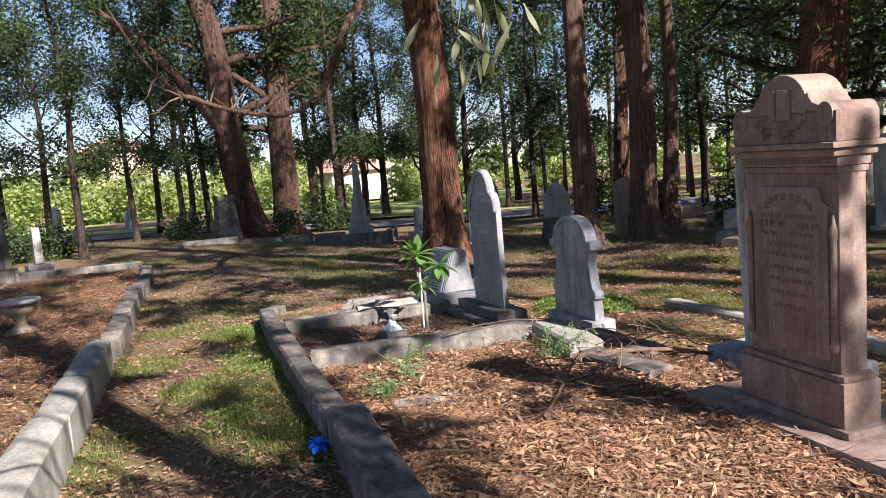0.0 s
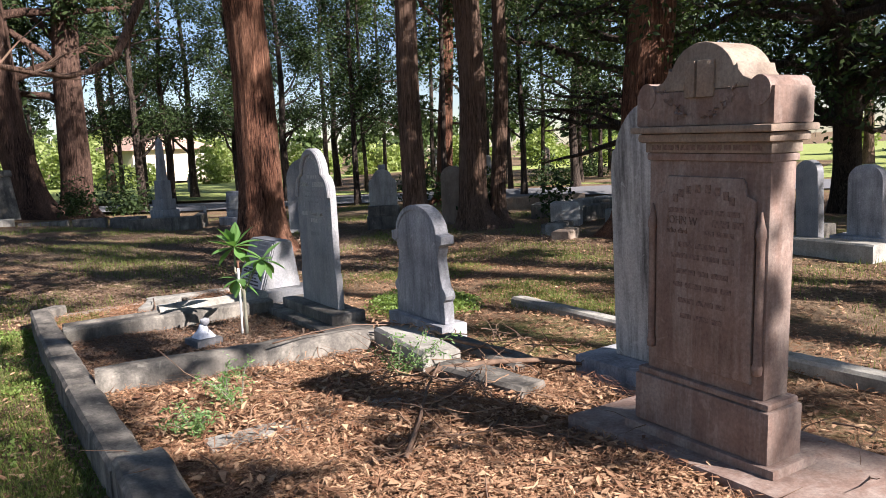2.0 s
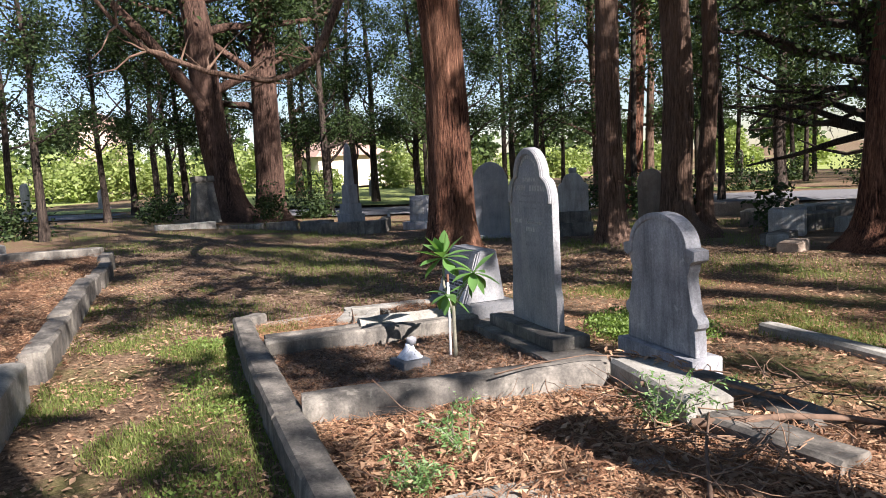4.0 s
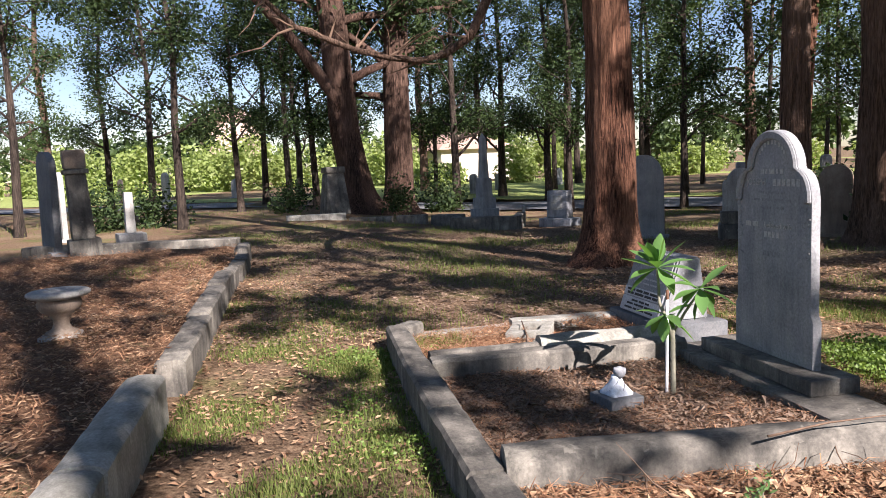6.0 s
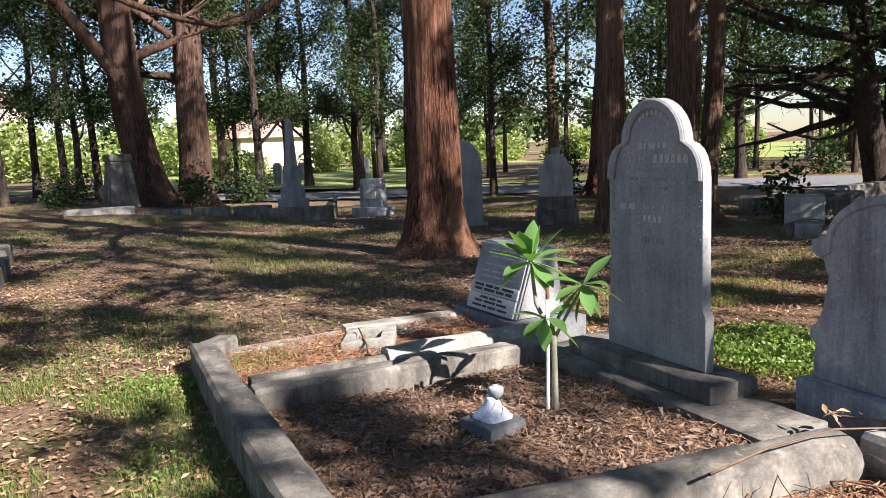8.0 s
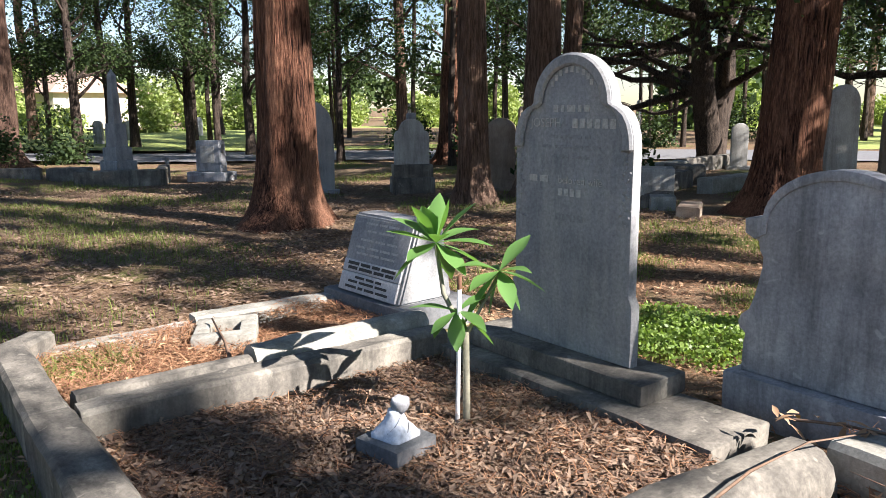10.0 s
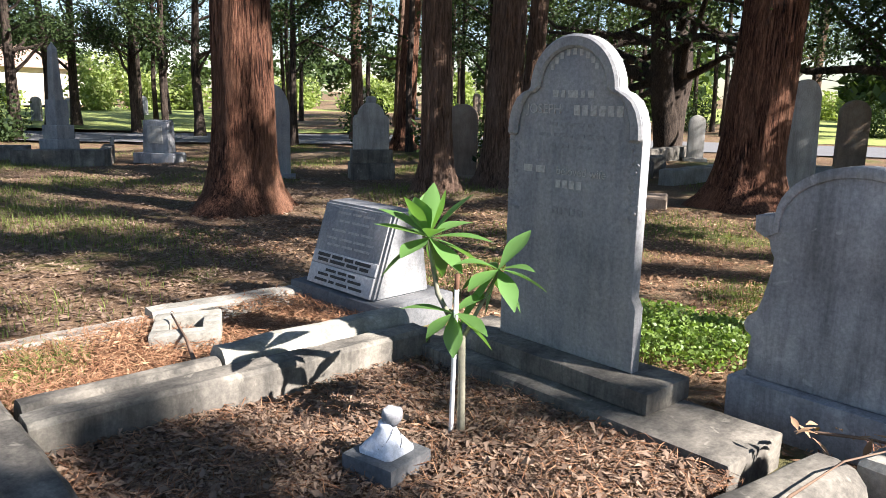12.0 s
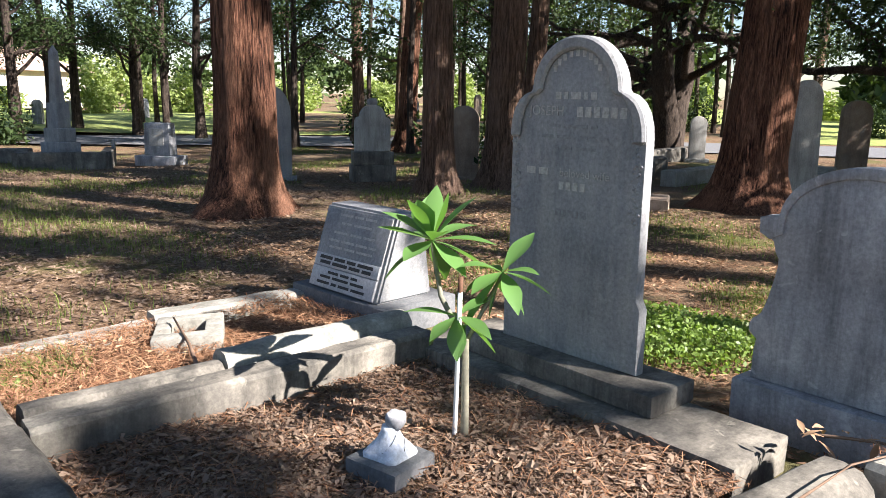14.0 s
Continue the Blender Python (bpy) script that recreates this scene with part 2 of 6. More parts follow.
def box(sx, sy, sz, bev=0.012, cuts=0, wear=0.0, seed=0.0, taper=1.0):
    """A bevelled block, base at z=0, centred on x and y."""
    bm = bmesh.new()
    bmesh.ops.create_cube(bm, size=1)
    for v in bm.verts:
        k = taper if v.co.z > 0 else 1.0
        v.co = Vector((v.co.x * sx * k, v.co.y * sy * k, (v.co.z + 0.5) * sz))
    if cuts:
        long = [e for e in bm.edges if abs((e.verts[0].co - e.verts[1].co).normalized()[0 if sx > sy else 1]) > 0.7]
        bmesh.ops.subdivide_edges(bm, edges=long, cuts=cuts, use_grid_fill=True)
    if bev:
        sharp = [e for e in bm.edges if len(e.link_faces) == 2 and e.calc_face_angle(0) > 0.6]
        bmesh.ops.bevel(bm, geom=sharp, offset=bev, segments=2, profile=0.6, affect='EDGES')
    if wear:
        worn(bm, wear, 5.0, seed)
    smooth_by_angle(bm)
    return bm


def slab(profile, depth, bev=0.008, wear=0.0, seed=0.0):
    """An upright slab: a profile of (across, up) points cut out of stone of this depth. Face at x=0, back at x=depth."""
    bm = bmesh.new()
    vs = [bm.verts.new((0, u, z)) for u, z in profile]
    f = bm.faces.new(vs)
    r = bmesh.ops.extrude_face_region(bm, geom=[f])
    for v in r["geom"]:
        if isinstance(v, bmesh.types.BMVert):
            v.co.x += depth
    bmesh.ops.recalc_face_normals(bm, faces=bm.faces)
    if bev:
        rim = [e for e in bm.edges if abs(e.verts[0].co.x - e.verts[1].co.x) < 1e-6]
        bmesh.ops.bevel(bm, geom=rim, offset=bev, segments=2, profile=0.5, affect='EDGES')
    if wear:
        worn(bm, wear, 7.0, seed)
    smooth_by_angle(bm, 30)
    return bm


def ring(outer, inner, depth, bev=0.004):
    """A raised border between two profiles of equally many points."""
    bm = bmesh.new()
    n = len(outer)
    layers = []
    for x in (0.0, depth):
        layers.append(([bm.verts.new((x, u, z)) for u, z in outer], [bm.verts.new((x, u, z)) for u, z in inner]))
    (o0, i0), (o1, i1) = layers
    for k in range(n - 1):
        bm.faces.new((o0[k], o0[k + 1], i0[k + 1], i0[k]))
        bm.faces.new((o1[k], i1[k], i1[k + 1], o1[k + 1]))
        bm.faces.new((o0[k], o1[k], o1[k + 1], o0[k + 1]))
        bm.faces.new((i0[k], i0[k + 1], i1[k + 1], i1[k]))
    for k in (0, n - 1):
        bm.faces.new((o0[k], i0[k], i1[k], o1[k]))
    bmesh.ops.recalc_face_normals(bm, faces=bm.faces)
    if bev:
        bmesh.ops.bevel(bm, geom=[e for e in bm.edges if len(e.link_faces) == 2 and e.calc_face_angle(0) > 0.9], offset=bev, segments=1, affect='EDGES')
    smooth_by_angle(bm, 30)
    return bm


def arc(cu, cz, r, a0, a1, n, rz=None):
    rz = rz or r
    return [(cu + r * math.cos(radians(a0 + (a1 - a0) * k / n)), cz + rz * math.sin(radians(a0 + (a1 - a0) * k / n))) for k in range(n + 1)]


def lathe(profile, n=32):
    """A turned shape from (radius, height) points."""
    verts, faces = [], []
    for r, z in profile:
        for k in range(n):
            a = 2 * math.pi * k / n
            verts.append((r * math.cos(a), r * math.sin(a), z))
    for i in range(len(profile) - 1):
        for k in range(n):
            faces.append((i * n + k, i * n + (k + 1) % n, (i + 1) * n + (k + 1) % n, (i + 1) * n + k))
    faces.append(tuple(range(n))[::-1])
    faces.append(tuple((len(profile) - 1) * n + k for k in range(n)))
    return verts, faces


def tube(points, radii, n=8, ridge=0.0, seed=0.0):
    """A bent, tapering tube along points; ridge: depth of the bark's furrows as a share of the radius."""
    pts = [Vector(p) for p in points]
    verts, faces = [], []
    side = Vector((1, 0, 0))
    for i, (p, r) in enumerate(zip(pts, radii)):
        d = (pts[min(i + 1, len(pts) - 1)] - pts[max(i - 1, 0)]).normalized()
        u = (side - d * side.dot(d))
        u = u.normalized() if u.length > 1e-3 else d.orthogonal().normalized()
        w = d.cross(u)
        for k in range(n):
            a = 2 * math.pi * k / n
            rr = r
            if ridge:
                q = Vector((math.cos(a) * 3.2, math.sin(a) * 3.2, i * 0.16 + seed * 7))
                rr *= 1 + ridge * (noise.noise(q) * 1.2 + noise.noise(Vector((math.cos(a) * 9, math.sin(a) * 9, i * 0.11 + seed * 3))) * 0.8)
            verts.append(p + (u * math.cos(a) + w * math.sin(a)) * rr)
    for i in range(len(pts) - 1):
        for k in range(n):
            faces.append((i * n + k, i * n + (k + 1) % n, (i + 1) * n + (k + 1) % n, (i + 1) * n + k))
    faces.append(tuple((len(pts) - 1) * n + k for k in range(n)))
    return verts, faces


def joined(pieces):
    verts, faces = [], []
    for v, f in pieces:
        o = len(verts)
        verts += list(v)
        faces += [tuple(i + o for i in q) for q in f]
    return verts, faces


def leaves(centres, size, aspect=0.42, droop=0.35, jitter=0.3, r=None, fold=False):
    """Many leaves about the given centres: each a pointed four-sided blade with a direction of its own."""
    r = r or rng
    c = np.asarray(centres, float)
    n = len(c)
    c = c + r.normal(0, jitter, (n, 3))
    d = r.normal(0, 1, (n, 3))
    d[:, 2] = d[:, 2] * 0.7 - droop
    d /= np.linalg.norm(d, axis=1)[:, None]
    o = r.normal(0, 1, (n, 3))
    s = np.cross(d, o)
    s /= np.linalg.norm(s, axis=1)[:, None] + 1e-9
    L = size * r.uniform(0.6, 1.35, n)[:, None]
    a, b = c, c + d * L
    mid = c + d * L * 0.45
    w = s * L * aspect * 0.5
    v = np.stack([a, mid + w, b, mid - w], 1).reshape(-1, 3)
    f = np.arange(4 * n).reshape(-1, 4)
    return v, f


# ---- ground ----
def build_ground():
    xs = np.concatenate([np.linspace(-1500, -60, 8), np.linspace(-50, -7, 14), np.arange(-6, 16, 0.25), np.linspace(17, 60, 16), np.linspace(80, 1500, 8)])
    ys = np.concatenate([np.linspace(-1500, -30, 8), np.linspace(-24, -2, 10), np.arange(-1.5, 26, 0.25), np.linspace(27, 80, 20), np.linspace(100, 1500, 8)])
    verts = []
    for y in ys:
        for x in xs:
            z = ground_z(x, y)
            near = 1.0 if abs(x) < 20 and -5 < y < 40 else 0.0
            z += near * (0.03 * noise.noise(Vector((x * 0.7, y * 0.7, 1))) + 0.015 * noise.noise(Vector((x * 2.1, y * 2.1, 5))))
            verts.append((x, y, z))
    nx = len(xs)
    faces = [(j * nx + i, j * nx + i + 1, (j + 1) * nx + i + 1, (j + 1) * nx + i) for j in range(len(ys) - 1) for i in range(nx - 1)]
    ob = new("ground", mesh("ground", verts, faces, GROUND, True))
    tagged(ob, "shaded earth with thin grass and dry leaf litter", "ground", kind="structure")


build_ground()


def strip(name, pts, width, z, material, label, category):
    verts, faces = [], []
    for i, p in enumerate(pts):
        q0, q1 = Vector(pts[max(i - 1, 0)]), Vector(pts[min(i + 1, len(pts) - 1)])
        d = (q1 - q0).normalized()
        nrm = Vector((-d.y, d.x))
        for k in (-0.5, 0.5):
            x, y = p[0] + nrm.x * width * k, p[1] + nrm.y * width * k
            verts.append((x, y, ground_z(x, y) + z))
    for i in range(len(pts) - 1):
        faces.append((2 * i, 2 * i + 2, 2 * i + 3, 2 * i + 1))
    return tagged(new(name, mesh(name, verts, faces, material)), label, category, kind="structure")


strip("road", [(-60, 74), (-35, 56), (-15, 44), (-4, 38.5), (2, 35.3), (8, 31.5), (12, 28), (15.5, 23.5), (19, 18), (24, 10), (32, -4)], 4.2, 0.05, ASPHALT,
      "narrow grey asphalt cemetery road in dappled shade", "road")


LAWN = plain("sunlit_lawn", (0.27, 0.31, 0.10), 0.95, 0.45, 5, 0.1)
strip("lawn", [(-70, 92), (-35, 74), (-10, 62), (8, 51), (20, 43), (30, 33), (39, 18), (46, 0)], 27, 0.03, LAWN, "open sunlit grass beyond the road", "lawn")

strip("meadow", [(-95, 138), (-40, 116), (0, 99), (30, 81), (55, 58), (75, 25), (85, -10)], 62, 0.02, LAWN, "far open grass behind the wood", "lawn")


def bed(name, x0, x1, y0, y1, z, hump=0.03, label=""):
    nx, ny = max(int((x1 - x0) / 0.1), 2), max(int((y1 - y0) / 0.1), 2)
    verts = []
    for j in range(ny + 1):
        for i in range(nx + 1):
            x, y = x0 + (x1 - x0) * i / nx, y0 + (y1 - y0) * j / ny
            e = min(i, nx - i, j, ny - j) / 4
            h = z + hump * (noise.noise(Vector((x * 1.6, y * 1.6, 3))) + 0.5 * noise.noise(Vector((x * 5, y * 5, 9)))) - 0.06 * max(1 - e, 0)
            verts.append((x, y, h))
    faces = [(j * (nx + 1) + i, j * (nx + 1) + i + 1, (j + 1) * (nx + 1) + i + 1, (j + 1) * (nx + 1) + i) for j in range(ny) for i in range(nx)]
    return tagged(new(name, mesh(name, verts, faces, MULCH, True)), label, "mulch", kind="structure")


bed("mulch_1", 1.15, 3.6, -0.5, 4.95, 0.11, 0.04, "sunlit bark chips and dry leaves filling a grave plot")
bed("mulch_2", 1.15, 3.5, 4.85, 6.35, 0.09, 0.04, "reddish bark litter in a narrow grave plot")
bed("mulch_3", 1.15, 3.1, 6.3, 8.15, 0.05, 0.025, "dry brown leaf litter inside the kerbed plot")
bed("mulch_4", 1.15, 3.3, 8.3, 9.5, 0.06, 0.03, "red needle litter inside the broken plot")
bed("mulch_5", -7.0, -0.5, 0.5, 16.8, 0.22, 0.06, "red needle and bark litter behind the long kerb")


# ---- trees ----
def limb_path(p0, d, length, n, bend, r, up=0.0):
    p, d = Vector(p0), Vector(d).normalized()
    pts = [p.copy()]
    for k in range(n):
        d = (d + Vector((r.normal(0, bend), r.normal(0, bend), r.normal(0, bend) + up))).normalized()
        p = p + d * (length / n)
        pts.append(p.copy())
    return pts


def big_trunk(height, radius, lean, seed, flare=0.55, crook=0.12, n=40, rows=56):
    pts, radii = [], []
    for i in range(rows):
        f = (i / (rows - 1)) ** 1.35
        z = -0.25 + f * (height + 0.25)
        wob = Vector((noise.noise(Vector((seed, z * 0.22, 0))), noise.noise(Vector((seed + 9, z * 0.22, 4))), 0)) * crook * min(z / 2, 1.5)
        pts.append(Vector((lean[0] * z, lean[1] * z, z)) + wob)
        radii.append(radius * (1 - 0.6 * f) * (1 + flare * math.exp(-max(z, 0) / 0.33)))
    return pts, radii


def big_tree(name, x, y, radius, height, lean, bark, label, seed, crown_from=5.2, n_limbs=12, leafmat=None, n_leaf=7000, leaf=0.2, limb_len=3.6, group="tall trees", flare=0.55, clumps=0):
    r = np.random.default_rng(seed)
    t = thing(name, pose(x, y, ground_z(x, y)), label, "tree", group)
    pts, radii = big_trunk(height, radius, lean, seed, flare)
    v, f = tube(pts, radii, 44, 0.10, seed)
    # root flare lobes
    lob = r.uniform(0, 6.28, 5)
    for q in v[:44 * 22]:
        if q.z < 0.9:
            c = Vector((lean[0] * q.z, lean[1] * q.z, q.z))
            a = math.atan2(q.y - c.y, q.x - c.x)
            k = sum(max(math.cos(a - b), 0) ** 10 for b in lob) * 0.42 * math.exp(-max(q.z, 0) / 0.16)
            q.x, q.y = c.x + (q.x - c.x) * (1 + k), c.y + (q.y - c.y) * (1 + k)
    put("trunk", mesh("trunk", v, f, bark, True), t)
    pieces, cents = [], []
    for k in range(n_limbs):
        z = crown_from + (height - crown_from) * (k / n_limbs) ** 0.9
        i = min(range(len(pts)), key=lambda q: abs(pts[q].z - z))
        a = r.uniform(0, 6.28)
        L = limb_len * r.uniform(0.6, 1.2)
        lp = limb_path(pts[i], (math.cos(a), math.sin(a), r.uniform(0.35, 1.1)), L, 7, 0.22, r, 0.03)
        r0 = radii[i] * 0.34
        lv, lf = tube(lp, [r0 * (1 - 0.85 * q / 7) + 0.008 for q in range(8)], 7)
        put("limb", mesh("limb", lv, lf, bark, True), t)
        for q in range(3, 8):
            for _ in range(2):
                tw = limb_path(lp[q], (r.normal(), r.normal(), r.normal() * 0.6), r.uniform(0.6, 1.5), 4, 0.3, r, -0.05)
                pieces.append(tube(tw, [0.022, 0.018, 0.013, 0.009, 0.005], 4))
                cents += tw[2:]
    v, f = joined(pieces)
    tagged(put("twig_work", mesh("twig_work", v, f, bark, True), t), kind="stuff")
    if n_leaf:
        c = np.array([tuple(q) for q in cents])
        if clumps:
            c = c[r.integers(0, len(c), clumps)]
        c = c[r.integers(0, len(c), n_leaf)]
        v, f = leaves(c, leaf, 0.36 if leaf < 0.3 else 0.6, 0.5, 0.33, r)
        put("crown", mesh("crown", v, f, leafmat or LEAF_DARK), t)
    return t


big_tree("tall_tree", 4.82, 13.45, 0.36, 17, (-0.018, 0.0), RED_BARK, "thick red fibrous-barked gum tree with flared roots", 11)
big_tree("tall_tree", 7.75, 13.45, 0.215, 17, (0.004, 0.004), BROWN_BARK, "slim reddish-brown barked gum tree behind the graves", 12, n_limbs=9)
big_tree("tall_tree", 9.1, 13.5, 0.28, 18, (0.0, 0.0), BROWN_BARK, "straight grey-brown barked gum tree", 13, n_limbs=9)
big_tree("tall_tree", 9.75, 13.6, 0.15, 16, (0.03, -0.02), BROWN_BARK, "slender brown trunk growing close beside a larger tree", 14, n_limbs=7, n_leaf=3500)
big_tree("tall_tree", 9.9, 9.95, 0.40, 17, (0.05, -0.04), RED_BARK, "thick leaning red-barked gum tree", 15, flare=0.35)
big_tree("tall_tree", 2.62, 29.5, 0.55, 19, (-0.12, 0.0), SHADE_BARK, "massive dark forked gum trunk leaning outwards", 16, 4.2, 17, LEAF_DARK, 15000, 0.22, 6.0, flare=0.7)
big_tree("tall_tree", 3.95, 29.8, 0.5, 19, (0.02, 0.0), SHADE_BARK, "dark upright gum trunk of a close pair", 17, 3.6, 17, LEAF_DARK, 15000, 0.22, 6.0, flare=0.7)

fork_host = [o for o in bpy.data.objects if o.name.startswith("tall_tree")][-2]
v, f = tube([(-0.35, -0.1, 3.0), (-0.75, -0.25, 4.0), (-1.5, -0.4, 5.1), (-2.3, -0.5, 6.2), (-3.3, -0.6, 7.3), (-4.6, -0.8, 8.4)], [0.22, 0.21, 0.19, 0.16, 0.13, 0.07], 14, 0.1, 3)
put("forked_limb", mesh("forked_limb", v, f, SHADE_BARK, True), fork_host, label="heavy forked limb rising outwards")

big_tree("tall_tree", 13.2, 21.0, 0.24, 15, (0.06, -0.02), RED_BARK, "smooth reddish leaning trunk deeper in the wood", 18, n_limbs=8, n_leaf=5000)


def slender_tree(name, x, y, height, radius, seed, low, n_limb, n_leaf, leafmat, bark, label, leaf=0.135, spread=2.0, lean=(0, 0), group="slender trees"):
    r = np.random.default_rng(seed)
    t = thing(name, pose(x, y, ground_z(x, y)), label, "tree", group)
    rows = 16
    pts, radii = [], []
    for i in range(rows):
        f = i / (rows - 1)
        z = -0.1 + f * height
        wob = Vector((noise.noise(Vector((seed * 1.3, z * 0.3, 0))), noise.noise(Vector((seed * 1.3, z * 0.3, 7))), 0)) * 0.22 * min(z / 3, 1)
        pts.append(Vector((lean[0] * z, lean[1] * z, z)) + wob)
        radii.append(radius * (1 - 0.85 * f) * (1 + 0.4 * math.exp(-max(z, 0) / 0.25)) + 0.006)
    v, f = tube(pts, radii, 10, 0.05, seed)
    put("trunk", mesh("trunk", v, f, bark, True), t)
    pieces, cents = [], []
    for k in range(n_limb):
        z = low + (height - low) * (k + r.uniform(0, 0.8)) / n_limb
        i = min(range(rows), key=lambda q: abs(pts[q].z - z))
        a = r.uniform(0, 6.28)
        L = spread * r.uniform(0.5, 1.25) * (1 - 0.3 * (z - low) / (height - low + 0.1))
        base = pts[i].lerp(pts[max(i - 1, 0)], r.uniform(0, 1))
        lp = limb_path(base, (math.cos(a), math.sin(a), r.uniform(0.15, 0.9)), L, 5, 0.2, r, 0.03)
        pieces.append(tube(lp, [max(radii[i] * 0.4, 0.012) * (1 - 0.8 * q / 5) + 0.004 for q in range(6)], 5))
        for q in (3, 4, 5):
            cents += [lp[q]] * q
            tw = limb_path(lp[q], (r.normal(), r.normal(), r.normal() * 0.5), r.uniform(0.25, 0.7), 3, 0.3, r, -0.08)
            pieces.append(tube(tw, [0.009, 0.007, 0.005, 0.003], 3))
            cents += tw[1:] * 2
    v, f = joined(pieces)
    tagged(put("branch_work", mesh("branch_work", v, f, bark, True), t), kind="stuff")
    c = np.array([tuple(q) for q in cents])
    c = c[r.integers(0, len(c), n_leaf)]
    v, f = leaves(c, leaf, 0.5, 0.25, 0.22, r)
    put("crown", mesh("crown", v, f, leafmat), t)
    return t


SL = "slender young gum with fine dark foliage and a thin trunk"
protos = [
    slender_tree("slender_tree", 11.8, 24.2, 12, 0.10, 31, 2.4, 24, 12000, LEAF_DARK, DARK_BARK, SL, 0.105),
    slender_tree("slender_tree", 14.6, 25.1, 13, 0.2, 32, 2.8, 24, 12000, LEAF_MID, BROWN_BARK, SL, 0.11, 2.6),
    slender_tree("slender_tree", 10.6, 33.0, 11, 0.16, 33, 2.2, 22, 12000, LEAF_DARK, DARK_BARK, SL, 0.11, 2.5),
    slender_tree("slender_tree", -1.6, 32.0, 9, 0.12, 34, 2.6, 20, 11000, LEAF_DARK, DARK_BARK, SL, 0.11, 2.6),
    slender_tree("slender_tree", 12.9, 20.4, 14, 0.08, 35, 3.4, 18, 5500, LEAF_MID, DARK_BARK, "tall thin pole-like sapling with a sparse crown", spread=1.2),
]
SPOTS = [  # proto, x, y, turn, scale
    (3, 0.2, 30.5, 40, 1.0), (3, -4.3, 30.0, 140, 1.05), (1, -8.3, 33.0, 20, 0.85), (3, -6.4, 33.5, 260, 1.0), (2, -9.8, 28.0, 70, 0.9),
    (2, 7.9, 33.5, 200, 1.0), (0, 6.8, 38.0, 80, 1.1), (2, 9.6, 36.5, 310, 1.1), (0, 14.2, 32.0, 10, 1.1), (4, 16.8, 33.4, 120, 1.0),
    (2, 17.2, 37.5, 55, 1.1), (0, 13.3, 40.0, 170, 1.2), (1, 20.2, 30.1, 215, 1.0), (4, 18.2, 24.1, 60, 1.0), (4, 20.0, 26.7, 330, 1.05),
    (4, 21.5, 23.8, 15, 1.05), (4, 23.0, 27.9, 280, 1.1), (4, 24.2, 25.5, 190, 1.1), (4, 25.6, 22.9, 100, 1.0), (4, 22.6, 20.2, 250, 1.0),
    (4, 28.4, 25.9, 33, 1.1), (4, 26.0, 19.0, 140, 1.05), (4, 28.9, 21.0, 95, 1.1), (0, 30.4, 17.8, 205, 1.0), (4, 24.4, 33.5, 145, 1.2),
    (4, 29.5, 30.2, 300, 1.2), (4, 33.0, 24.2, 20, 1.2), (4, 19.7, 36.9, 222, 1.2), (0, 9.0, 44.0, 40, 1.2), (4, 27.0, 29.0, 77, 1.2),
    (1, 34.5, 19.5, 270, 1.1), (2, 31.0, 12.5, 185, 1.0), (0, 36.0, 14.0, 65, 1.1), (4, 17.6, 28.6, 12, 1.1), (4, 15.4, 30.6, 100, 1.05),
    (0, 3.6, 41.0, 150, 1.1), (2, 16.5, 45.0, 10, 1.2), (4, 23.8, 30.4, 160, 1.1), (2, 0.6, 44.0, 200, 1.1), (4, 30.3, 26.0, 200, 1.15),
    (3, -2.6, 24.5, 75, 1.0), (3, 1.2, 33.5, 310, 1.15), (2, 6.2, 30.5, 120, 1.0), (3, -6.8, 25.0, 190, 1.0), (2, -12.0, 36.0, 30, 1.1), (3, -0.9, 37.5, 110, 1.2), (0, 9.2, 26.8, 240, 1.0), (1, 7.4, 44.5, 100, 1.2), (2, 11.4, 29.5, 60, 1.0), (0, 16.2, 20.8, 140, 0.95), (2, 19.2, 21.6, 15, 1.0), (3, 4.9, 35.0, 77, 1.2), (4, 12.4, 35.8, 20, 1.1), (4, 33.0, 30.0, 70, 1.2), (4, 26.5, 37.0, 250, 1.3), (2, 38.0, 22.0, 110, 1.2),
]
for i, (k, x, y, a, s) in enumerate(SPOTS):
    c = copy_thing(protos[k], pose(x, y, ground_z(x, y), 0, 0, a))
    c.scale = (s, s, s)


